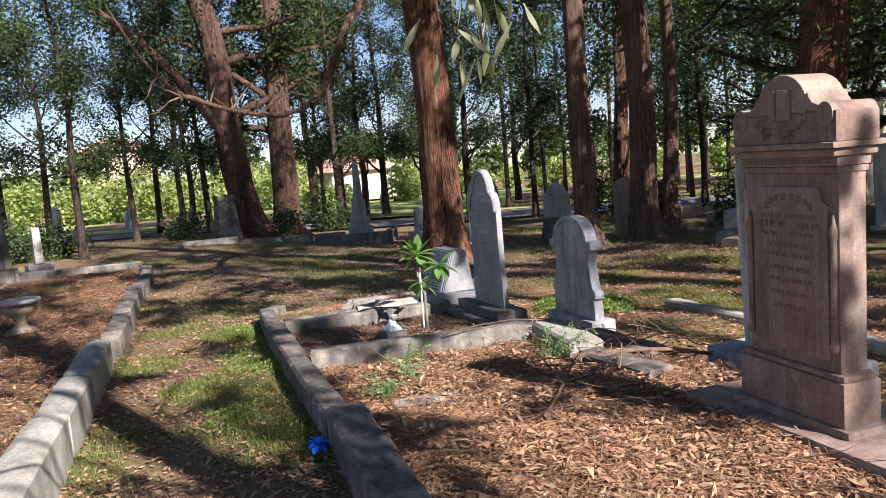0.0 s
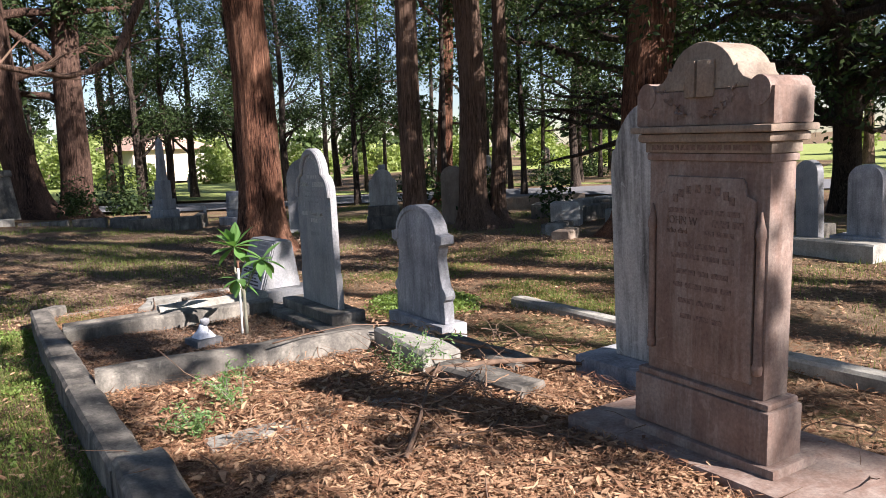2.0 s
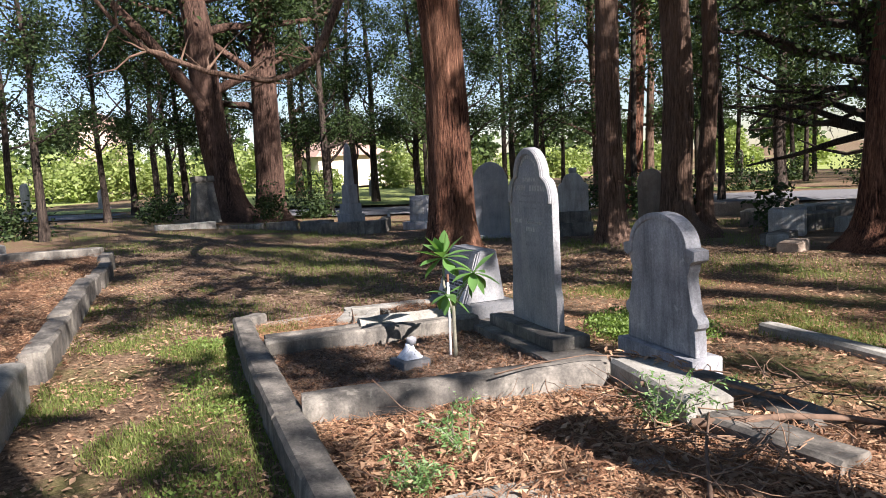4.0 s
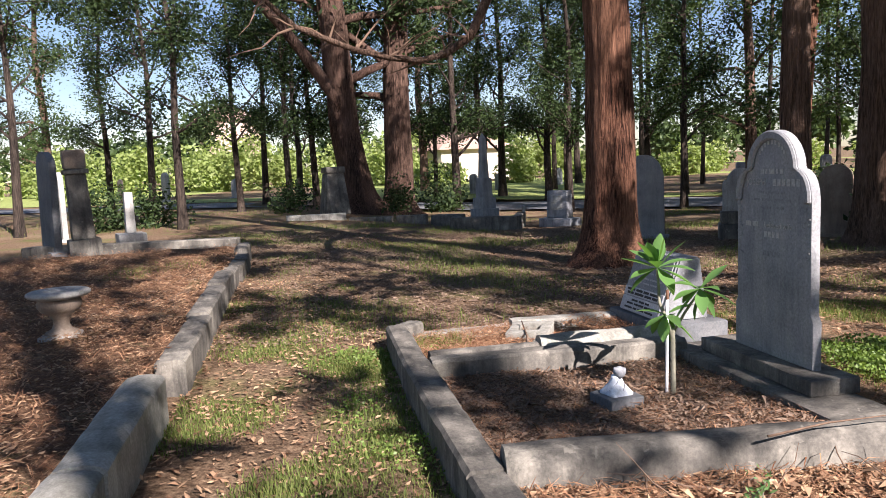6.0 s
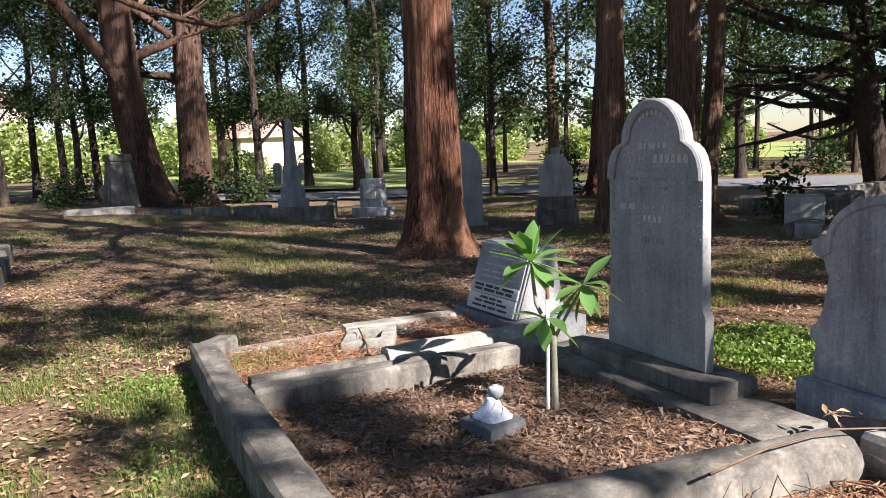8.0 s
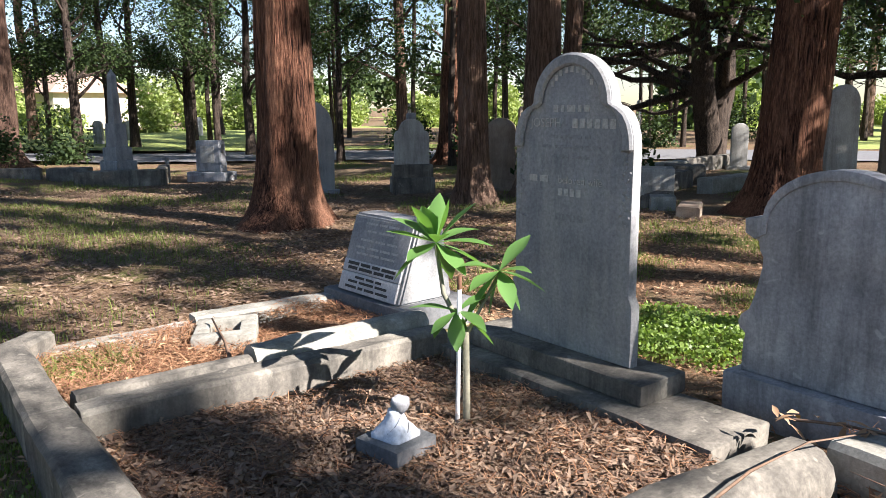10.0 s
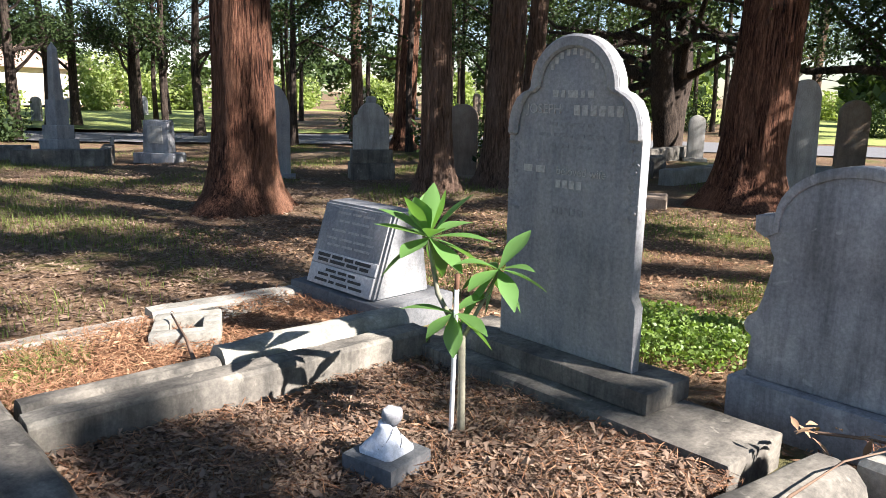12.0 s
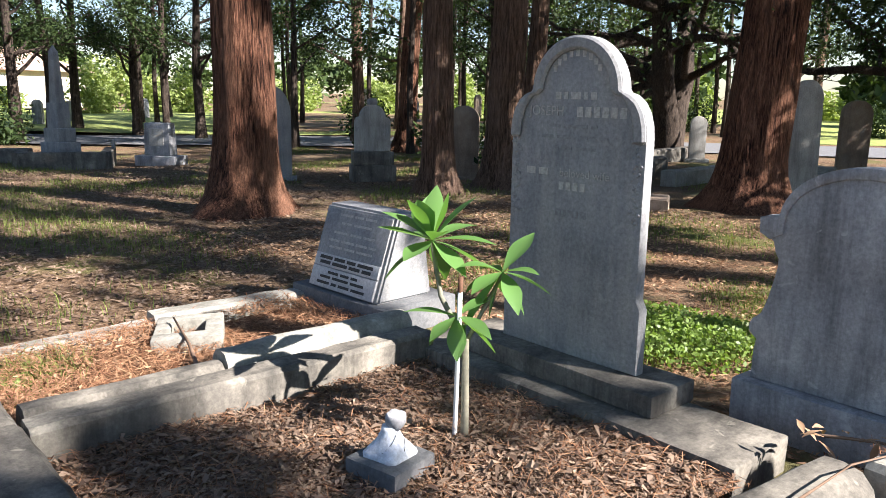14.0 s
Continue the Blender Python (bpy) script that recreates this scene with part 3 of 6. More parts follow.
# spreading dark evergreens beyond the graves
def spreading_tree(x, y, height, radius, seed, label, n_leaf=16000, low=1.9, limb_len=4.5, leaf=0.13, leafmat=None, trunks=2, split=0.35):
    r = np.random.default_rng(seed)
    t = thing("spreading_tree", pose(x, y, ground_z(x, y)), label, "tree", "spreading trees")
    cents = []
    for k in range(trunks):
        a0 = 6.28 * k / trunks + 0.4
        d = Vector((math.cos(a0) * split, math.sin(a0) * split, 1))
        tp = [Vector((math.cos(a0) * radius * 0.5, math.sin(a0) * radius * 0.5, -0.2))] + limb_path((math.cos(a0) * radius * 0.6, math.sin(a0) * radius * 0.6, 0.3), d, height * 0.8, 9, 0.1, r, 0.05)
        v, f = tube(tp, [radius * (1.25 if q == 0 else 1 - 0.085 * q) for q in range(11)], 16, 0.08, seed + k)
        put("trunk", mesh("trunk", v, f, DARK_BARK, True), t)
        pieces = []
        for q in range(3, 11):
            for _ in range(4):
                a = r.uniform(0, 6.28)
                L = limb_len * r.uniform(0.5, 1.1)
                lp = limb_path(tp[q], (math.cos(a), math.sin(a), r.uniform(-0.05, 0.5)), L, 6, 0.2, r, -0.01)
                pieces.append(tube(lp, [radius * 0.32 * (1 - 0.85 * j / 6) + 0.006 for j in range(7)], 6))
                for j in range(2, 7):
                    for _ in range(2):
                        tw = limb_path(lp[j], (r.normal(), r.normal(), r.normal() * 0.5), r.uniform(0.4, 1.1), 3, 0.3, r, -0.1)
                        pieces.append(tube(tw, [0.012, 0.009, 0.006, 0.003], 3))
                        cents += [p for p in tw[1:] if p.z > low]
        v, f = joined(pieces)
        tagged(put("branch_work", mesh("branch_work", v, f, DARK_BARK, True), t), kind="stuff")
    c = np.array([tuple(q) for q in cents])
    c = c[r.integers(0, len(c), n_leaf)]
    v, f = leaves(c, leaf, 0.45, 0.3, 0.25, r)
    put("crown", mesh("crown", v, f, leafmat or LEAF_DARK), t)
    return t


spreading_tree(16.8, 15.4, 9.0, 0.33, 51, "dark multi-trunked tree with spreading limbs", 17000, 3.0, 4.6, 0.14, LEAF_MID)
spreading_tree(14.6, 9.2, 8.5, 0.28, 52, "dark evergreen with low dense foliage", 25000, 1.9, 4.4, 0.12, LEAF_DARK)
spreading_tree(16.2, 3.4, 8.5, 0.3, 53, "dark evergreen with foliage hanging low over the graves", 20000, 1.7, 4.8, 0.13, LEAF_DARK)

# gums added out of view, as the dapples imply trees; crowns throw the shade
for x, y, sd in ((-9.5, 6.0, 73), (-3.2, 5.5, 71)):
    big_tree("shade_tree", x, y, 0.2, 15.5, (0, 0), BROWN_BARK, "tall gum tree added out of view to shade the plots", sd, 3.8, 17, LEAF_DARK, 16000, 0.17, 3.8, clumps=80)

SUN_STEP = Vector((to_sun.x / to_sun.z, to_sun.y / to_sun.z))      # how far the sun's rays move on plan for each metre up
LIGHT_PATCHES = [  # x, y, half width, half depth of a wanted lit or shaded ground patch; share in shade
    (6.0, 16.0, 12.0, 6.5, 0.66), (-4.0, 12.0, 3.2, 5.5, 0.68), (-2.2, 5.0, 1.6, 3.4, 0.05), (-1.6, 9.4, 1.0, 1.0, 0.2), (2.5, 3.1, 1.25, 1.6, 0.04), (-0.7, 3.6, 0.75, 2.8, 0.06), (-0.5, 7.0, 0.4, 1.0, 0.35),
    (0.5, 2.3, 0.5, 0.9, 0.85), (0.85, 4.7, 0.45, 1.0, 0.88), (0.5, 6.9, 0.6, 1.2, 0.62), (4.9, 7.2, 1.1, 2.2, 0.10), (2.4, 5.6, 0.9, 0.5, 0.42), (2.0, 7.2, 0.9, 0.7, 0.74), (2.0, 7.65, 0.15, 0.12, 0.0), (2.85, 6.75, 0.3, 0.2, 0.0),
    (1.5, 8.2, 0.4, 0.3, 0.85), (3.0, 7.7, 0.35, 0.55, 0.85), (3.3, 6.95, 0.3, 0.4, 0.85), (2.3, 8.3, 0.45, 0.35, 0.0), (3.1, 6.6, 0.25, 0.25, 0.0), (1.6, 9.4, 1.2, 0.5, 0.08), (0.3, 10.2, 1.3, 0.5, 0.35), (3.4, 6.1, 0.35, 0.45, 0.3), (7.5, 4.0, 2.0, 3.0, 0.55),
    (-4.8, 18.6, 2.8, 3.6, 0.96), (-7.0, 15.5, 1.6, 1.6, 0.93), (-3.0, 11.5, 2.0, 2.0, 0.75), (-0.6, 4.4, 0.55, 2.3, 0.0), (2.8, 6.6, 0.65, 0.27, 0.0), (2.5, 10.6, 2.0, 0.7, 0.4), (7.6, 10.0, 2.0, 0.6, 0.35)]


def shade_share(x, y):
    v = 0.55
    for gx, gy, rx, ry, share in LIGHT_PATCHES:
        w = math.exp(-(((x - gx) / rx) ** 2 + ((y - gy) / ry) ** 2) ** 2)
        v += (share - v) * w
    return v


def canopy():
    """Tall gums added out of view, their leaf clumps set where shade should fall."""
    r = np.random.default_rng(8)
    spots = [(6.1, -8.0), (11.0, -9.5), (9.0, 1.0), (13.5, 2.6), (-1.5, -7.0), (-4.5, -2.5), (9.3, -3.4), (12.6, -5.0), (17.0, -2.0), (1.5, -14.0), (9.4, -15.5), (14.5, -11.0), (18.5, 4.0), (-6.0, -10.0), (3.6, -2.3)]
    own = [[] for _ in spots]
    step = 0.25
    for gx in np.arange(-9, 15, step):
        for gy in np.arange(-1, 26, step):
            share = shade_share(gx, gy)
            if r.uniform() > -math.log(1.001 - share) / 0.74 * step * step:
                continue
            for _ in range(7):
                z = r.uniform(6.3, 14.5)
                p = Vector((gx + SUN_STEP.x * z, gy + SUN_STEP.y * z, z))
                k = min(range(len(spots)), key=lambda q: (p.x - spots[q][0]) ** 2 + (p.y - spots[q][1]) ** 2)
                if math.hypot(p.x - spots[k][0], p.y - spots[k][1]) < 5.2:
                    own[k].append(p)
                    break
    for k, (x, y) in enumerate(spots):
        t = thing("shade_tree", pose(x, y, ground_z(x, y)), "tall gum tree added out of view to shade the plots", "tree", "tall trees")
        pts, radii = big_trunk(16, 0.2, (0, 0), 60 + k, 0.5, 0.12, 14, 30)
        v, f = tube(pts, radii, 16, 0.08, k)
        put("trunk", mesh("trunk", v, f, BROWN_BARK, True), t)
        if not own[k]:
            continue
        pieces, cents = [], []
        for p in own[k]:
            q = Vector((p.x - x, p.y - y, p.z))
            low = max(q.z - 0.55 * math.hypot(q.x, q.y) - 0.3, 4.5)
            c = min(pts, key=lambda w: abs(w.z - low))
            mid = c.lerp(q, 0.55) + Vector((0, 0, 0.25))
            pieces.append(tube([c, mid, q], [0.024, 0.014, 0.005], 4))
            n = int(r.integers(50, 95))
            cents.append(np.array(q)[None, :] + r.normal(0, r.uniform(0.11, 0.25), (n, 3)))
        v, f = joined(pieces)
        tagged(put("branch_work", mesh("branch_work", v, f, BROWN_BARK, True), t), kind="stuff")
        v, f = leaves(np.concatenate(cents), 0.25, 0.45, 0.4, 0.03, r)
        put("crown", mesh("crown", v, f, LEAF_MID), t)


canopy()

# ---- far background ----
def shrub_cloud(name, blobs, n, leaf, material, label, category="shrubs"):
    """Far shrubs and tree crowns: many leaves gathered about uneven clumps."""
    r = np.random.default_rng(len(blobs) * 17 + n)
    cs = []
    for bx, by, bz, br in blobs:
        k = max(int(n * br * br / sum(b[3] ** 2 for b in blobs)), 40)
        subs = r.normal(0, 1, (14, 3))
        subs /= np.linalg.norm(subs, axis=1)[:, None]
        subs = subs * br * 0.62 * r.uniform(0.5, 1.15, 14)[:, None] + (bx, by, bz)
        p = r.normal(0, 1, (k, 3))
        p /= np.linalg.norm(p, axis=1)[:, None]
        cs.append(subs[r.integers(0, 14, k)] + p * br * 0.42 * r.uniform(0.75, 1.05, k)[:, None])
    c = np.concatenate(cs)
    c[:, 2] = np.maximum(c[:, 2], 0.05)
    v, f = leaves(c, leaf, 0.6, 0.1, 0.05, r)
    return tagged(new(name, mesh(name, v, f, material)), label, category, kind="stuff")


rb = np.random.default_rng(5)
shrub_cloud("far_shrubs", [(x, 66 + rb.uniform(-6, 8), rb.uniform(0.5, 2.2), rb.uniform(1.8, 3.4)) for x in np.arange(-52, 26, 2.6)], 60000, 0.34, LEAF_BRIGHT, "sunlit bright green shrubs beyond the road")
shrub_cloud("far_trees", [(x, 84 + rb.uniform(-6, 10), rb.uniform(1.5, 4.5), rb.uniform(2.4, 4)) for x in np.arange(-70, 60, 5.0)], 22000, 0.7, LEAF_MID, "distant line of green trees")
shrub_cloud("far_woods", [(46 + rb.uniform(-6, 14), y, rb.uniform(1, 4), rb.uniform(2, 3.5)) for y in np.arange(-30, 75, 5.0)], 20000, 0.7, LEAF_MID, "distant line of green trees")
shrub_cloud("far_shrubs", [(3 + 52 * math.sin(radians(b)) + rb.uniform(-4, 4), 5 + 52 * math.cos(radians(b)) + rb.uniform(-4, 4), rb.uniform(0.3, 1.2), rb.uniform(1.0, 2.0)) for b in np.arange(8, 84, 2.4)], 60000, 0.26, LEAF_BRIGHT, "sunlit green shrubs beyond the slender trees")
shrub_cloud("undergrowth", [(x, y, 0.45, r0) for x, y, r0 in ((13.4, 19.5, .8), (12.2, 21.2, .7), (10.2, 15.6, .6), (11.0, 17.2, .7), (20.2, 24.0, 1.0), (22.0, 21.0, 0.9), (25, 27, 1.2), (17.5, 29, 1.0), (5.0, 27.8, 1.1), (3.6, 27.6, 0.8), (0.3, 29.6, 0.9), (-4.6, 25.6, 1.2), (-3.4, 26.0, 0.9), (29, 22, 1.2), (31, 16, 1.2), (9.6, 13.9, 0.5), (10.6, 12.9, 0.5))], 16000, 0.12, LEAF_DARK, "low dark undergrowth among the tree trunks", "undergrowth")

# ---- grave kerbs and rails ----
def kerb(p0, p1, width, height, material, label, seed, round_top=False, sink=0.12, bev=0.02, group="grave kerbs", z0=None, crest=0.0):
    """A kerbstone from p0 to p1 on plan, sunk into the ground."""
    p0, p1 = Vector(p0), Vector(p1)
    d = p1 - p0
    L, a = d.length, math.degrees(math.atan2(d.y, d.x))
    c = (p0 + p1) / 2
    bm = bmesh.new()
    n = max(int(L / 0.09), 3)
    if round_top:
        prof = [(-0.5, -sink), (-0.5, height * 0.55), (-0.42, height * 0.82), (-0.25, height * 0.97), (0, height), (0.25, height * 0.97), (0.42, height * 0.82), (0.5, height * 0.55), (0.5, -sink)]
    else:
        b = bev / width
        prof = [(-0.5, -sink), (-0.5, height * 0.5), (-0.5, height - bev), (-0.5 + b, height), (-0.15, height + crest), (0.15, height + crest), (0.5 - b, height), (0.5, height - bev), (0.5, height * 0.5), (0.5, -sink)]
    rows = []
    for i in range(n + 1):
        f = i / n
        e = min(i, n - i)
        k = 0.985 if e == 0 else 1.0
        rows.append([bm.verts.new(((f - 0.5) * L, u * width * k, z * (k if z > 0 else 1))) for u, z in prof])
    for i in range(n):
        for k in range(len(prof) - 1):
            bm.faces.new((rows[i][k], rows[i + 1][k], rows[i + 1][k + 1], rows[i][k + 1]))
    bm.faces.new(rows[0])
    bm.faces.new(rows[-1][::-1])
    bmesh.ops.recalc_face_normals(bm, faces=bm.faces)
    worn(bm, 0.009, 4.0, seed)
    worn(bm, 0.004, 17.0, seed + 5)
    smooth_by_angle(bm, 40)
    me = bpy.data.meshes.new("kerb")
    bm.to_mesh(me)
    bm.free()
    me.materials.append(material)
    ob = new("grave_kerb", me)
    ob.matrix_world = pose(c.x, c.y, ground_z(c.x, c.y) if z0 is None else z0, 0, 0, a)
    return tagged(ob, label, "kerb", group)


KL = "weathered grey concrete grave kerb with lichen stains"
kerb((1.16, 9.28), (1.14, 8.15), 0.17, 0.20, KERB_STONE, KL, 1, z0=0)
kerb((1.14, 9.2), (1.34, 9.43), 0.16, 0.19, KERB_STONE, "curved corner piece of the grave kerb", 21, z0=0)
kerb((1.14, 8.14), (1.14, 7.15), 0.18, 0.21, KERB_STONE, KL, 2, z0=0)
kerb((1.14, 7.14), (1.15, 6.30), 0.18, 0.20, KERB_STONE, KL, 3, z0=0)
kerb((1.15, 6.29), (1.17, 4.82), 0.18, 0.19, KERB_STONE, "dark stained grave kerb leaning slightly outwards", 4, z0=0)
kerb((1.20, 4.78), (1.15, 3.05), 0.23, 0.25, KERB_STONE, "broad dark kerbstone beside the path", 5, z0=0)
kerb((1.15, 3.04), (1.12, 1.0), 0.23, 0.25, KERB_STONE, "broad dark kerbstone beside the path", 6, z0=0)
kerb((1.55, 4.98), (2.62, 4.93), 0.2, 0.13, PALE_KERB, "low pale rail half buried in bark litter", 7, z0=0)
kerb((1.24, 6.38), (3.02, 6.16), 0.24, 0.26, KERB_STONE, "thick rounded concrete rail between two plots", 8, True, z0=0)
kerb((1.24, 8.14), (3.0, 8.12), 0.15, 0.20, KERB_STONE, "straight concrete rail at the side of the plot", 9, z0=0)
kerb((1.26, 8.29), (2.02, 8.30), 0.14, 0.21, KERB_STONE, "low rounded rail lying against its neighbour", 10, True, z0=0)
kerb((2.03, 8.31), (3.02, 8.30), 0.17, 0.25, PALE_KERB, "pale rounded rail lying against its neighbour", 11, True, z0=0)
kerb((2.15, 9.42), (3.1, 9.36), 0.15, 0.13, PALE_KERB, "low broken pale rail edging the plot", 12, z0=0)
kerb((1.25, 9.36), (2.13, 9.42), 0.16, 0.09, PALE_KERB, "low broken pale rail edging the plot", 13, z0=0)
kerb((3.2, 6.1), (3.1, 5.25), 0.27, 0.26, PALE_KERB, "sloping ledge stone at the head of a plot", 14, z0=0)
kerb((3.1, 5.22), (3.22, 4.5), 0.22, 0.2, KERB_STONE, "sunken ledge stone at the head of a plot", 15, z0=0)
kerb((3.46, 5.85), (3.5, 4.9), 0.22, 0.19, KERB_STONE, "dark sunken ledge stone", 16, z0=0)
kerb((5.06, 7.0), (5.04, 5.6), 0.14, 0.08, PALE_KERB, "low pale kerb sunk in the grass", 17, z0=0)
kerb((5.04, 5.58), (5.1, 3.2), 0.16, 0.09, PALE_KERB, "low pale kerb sunk in the grass", 18, z0=0)
kerb((5.1, 3.2), (7.0, 3.1), 0.16, 0.09, PALE_KERB, "low pale kerb sunk in the grass", 19, z0=0)
# the long kerb of the other row
G2 = "kerb of the long row"
ML = "mossy pale concrete kerbstone with a sloped top"
for i, (y0, y1, h, dx) in enumerate([(0.6, 2.9, .31, 0), (2.92, 5.40, .31, 0), (5.42, 6.52, .30, .01), (6.55, 7.95, .30, .01)]):
    kerb((-0.50 + dx, y1), (-0.50 + dx, y0), 0.23, h, PALE_KERB, ML, 30 + i, group=G2, z0=0, crest=0.012)
for i, (y0, y1, h, dx) in enumerate([(8.5, 10.1, .25, .02), (10.12, 11.7, .27, .0), (11.76, 12.8, .29, -.01), (12.9, 13.5, .25, .0), (13.7, 14.25, .24, .04), (14.4, 15.1, .24, .05), (15.3, 16.3, .3, .0)]):
    kerb((-0.46 + dx, y1), (-0.46 + dx, y0), 0.2, h, KERB_STONE, "short stepped kerbstone in the shade", 40 + i, group=G2, z0=0)
kerb((-0.6, 16.9), (-4.2, 17.4), 0.25, 0.3, KERB_STONE, "dark kerb closing the row of plots", 50, group=G2)
# far kerbs
kerb((0.1, 25.4), (1.8, 25.35), 0.22, 0.16, PALE_KERB, "pale low kerb of a far plot", 51)
kerb((1.9, 25.3), (3.1, 24.9), 0.22, 0.13, KERB_STONE, "low dark kerb of a far plot", 52)
kerb((3.2, 24.6), (4.0, 24.3), 0.3, 0.24, KERB_STONE, "far kerb block in broken shade", 53)
kerb((4.1, 24.0), (4.9, 23.6), 0.4, 0.3, KERB_STONE, "far kerb block in broken shade", 54)
for i, (x, y, L, a, h) in enumerate([(11.3, 12.7, 1.5, 10, .3), (12.5, 13.8, 2.0, 5, .35), (8.9, 10.6, .6, 30, .14), (9.6, 11.6, .7, 20, .16), (12.0, 11.9, 1.6, 0, .25), (13.4, 16.5, 2.2, -20, .3), (11.2, 8.3, 1.8, 80, .2), (9.4, 6.6, 1.6, 85, .22), (9.8, 5.2, 1.5, 85, .25), (15.5, 14.6, 2.4, 5, .3), (12.9, 10.3, 1.8, 15, .28)]):
    d = Vector((math.cos(radians(a)), math.sin(radians(a)))) * L / 2
    kerb((x - d.x, y - d.y), (x + d.x, y + d.y), 0.28, h, (KERB_STONE, PALE_KERB, BUFF_STONE)[i % 3], "broken stone kerb of a far grave", 60 + i, group="far kerbs")


# ---- inscriptions ----
def lettering(txt, size, material, parent, m, label=""):
    cu = bpy.data.curves.new("inscription", 'FONT')
    cu.body, cu.size, cu.extrude = txt, size, 0.0015
    cu.align_x, cu.align_y = 'CENTER', 'CENTER'
    tmp = bpy.data.objects.new("inscription", cu)
    me = bpy.data.meshes.new_from_object(tmp)
    bpy.data.objects.remove(tmp)
    me.materials.append(material)
    return put("inscription", me, parent, m, label)


FACE = Matrix(((0, 0, -1, 0), (-1, 0, 0, 0), (0, 1, 0, 0), (0, 0, 0, 1)))   # letters read from the side the stone faces


def bars(parent, z, widths, gap, h, material, x=-0.001, u=0.0, m=None):
    """A line of lettering that cannot be read, as flat bars of its size."""
    total = sum(widths) + gap * (len(widths) - 1)
    verts, faces = [], []
    p = total / 2
    for w in widths:
        o = len(verts)
        for dx in (0, -0.0015):
            verts += [(x + dx, u + p, z - h / 2), (x + dx, u + p - w, z - h / 2), (x + dx, u + p - w, z + h / 2), (x + dx, u + p, z + h / 2)]
        faces += [(o + 4, o + 5, o + 6, o + 7), (o, o + 1, o + 5, o + 4), (o + 1, o + 2, o + 6, o + 5), (o + 2, o + 3, o + 7, o + 6), (o + 3, o, o + 4, o + 7)]
        p -= w + gap
    return tagged(put("inscription_line", mesh("inscription_line", verts, faces, material), parent, m), kind="stuff")


FAINT = plain("worn_lettering", (0.40, 0.39, 0.37), 0.9, 0.3, 60)
FAINT_DARK = plain("dark_worn_lettering", (0.185, 0.125, 0.10), 0.9, 0.5, 60)
GREY_LINE = plain("grey_worn_lettering", (0.225, 0.228, 0.235), 0.9, 0.3, 60)


# ---- tall grey headstone with a round head, in the kerbed plot ----
def ledge(name, x0, x1, y0, y1, z0, z1, material, label, seed, cat="plinth"):
    bm = box(x1 - x0, y1 - y0, z1 - z0, 0.012, 8, 0.006, seed)
    ob = new(name, bpy.data.meshes.new(name))
    bm.to_mesh(ob.data)
    bm.free()
    ob.data.materials.append(material)
    ob.matrix_world = pose((x0 + x1) / 2, (y0 + y1) / 2, z0)
    return tagged(ob, label, cat)


ledge("plinth_stone", 2.95, 3.35, 6.46, 8.2, -0.1, 0.13, KERB_STONE, "long grey concrete ledge under the tall headstone", 3)
ledge("plinth_stone", 3.07, 3.37, 6.86, 7.98, 0.13, 0.22, KERB_STONE, "dark stained upper step of the headstone plinth", 4)


def head_profile(s=1.0, inset=0.0, foot=True):
    i = inset
    p = []
    if foot:
        p += [(-0.365, 0.0), (-0.365, 0.27), (-0.345, 0.31)]
    else:
        p += [(-0.345 + i, 0.93)]
    p += [(-0.345 + i, 0.95)]
    left = [(-0.34 + i, 1.0), (-0.325 + i, 1.05), (-0.30 + i, 1.09), (-0.265 + i * .8, 1.115), (-0.235 + i * .6, 1.125 - i * 0.3)]
    p += left
    p += arc(0, 1.13, 0.225 - i, 178, 2, 22, 0.22 - i)
    p += [(-u, z) for u, z in reversed(left)]
    p += [(0.345 - i, 0.95)]
    if foot:
        p += [(0.345, 0.31), (0.365, 0.27), (0.365, 0.0)]
    else:
        p += [(0.345 - i, 0.93)]
    return p


tall = thing("headstone", pose(3.2, 7.395, 0.22, 0, 0.0, 1.0), "tall grey stone headstone with a rounded trefoil head", "headstone", "headstones of the near row")
part("slab", slab(head_profile(), 0.06, 0.008, 0.0015, 1), GREY_STONE, tall)
part("moulding", ring(head_profile(1, 0.0, False), head_profile(1, 0.055, False), 0.026, 0.010), GREY_STONE, tall, "raised rounded border of the head", m=pose(-0.02, 0, 0))
for sgn in (-1, 1):
    bm = bmesh.new()
    r0 = np.random.default_rng(3 + sgn)
    for k in range(70):
        f_ = k / 70
        bmesh.ops.create_icosphere(bm, subdivisions=1, radius=float(r0.uniform(0.006, 0.011)), matrix=Matrix.Translation((0.004, sgn * (0.31 + r0.normal(0, 0.011)), 0.94 - f_ * 0.34)))
    smooth_by_angle(bm, 60)
    tagged(part("carved_garland", bm, GREY_STONE, tall, "carved hanging flower garland"), kind="stuff")
lettering("JOSEPH", 0.058, FAINT, tall, Matrix.Translation((-0.002, 0.15, 1.045)) @ FACE)
bars(tall, 1.045, [0.03] * 6, 0.012, 0.042, FAINT, -0.001, -0.13)
lettering("beloved wife", 0.05, FAINT, tall, Matrix.Translation((-0.002, -0.06, 0.79)) @ FACE)
bars(tall, 0.79, [0.05, 0.05], 0.02, 0.03, FAINT, -0.001, 0.19)
bars(tall, 0.735, [0.025] * 4, 0.012, 0.034, FAINT)
bars(tall, 0.62, [0.03, 0.012, 0.03, 0.012, 0.03], 0.012, 0.03, GREY_LINE)
for z, w in ((0.985, [.04, .12, .03]), (0.94, [.06, .1, .04, .08]), (0.895, [.03, .05, .1])):
    bars(tall, z, w, 0.02, 0.014, GREY_LINE)
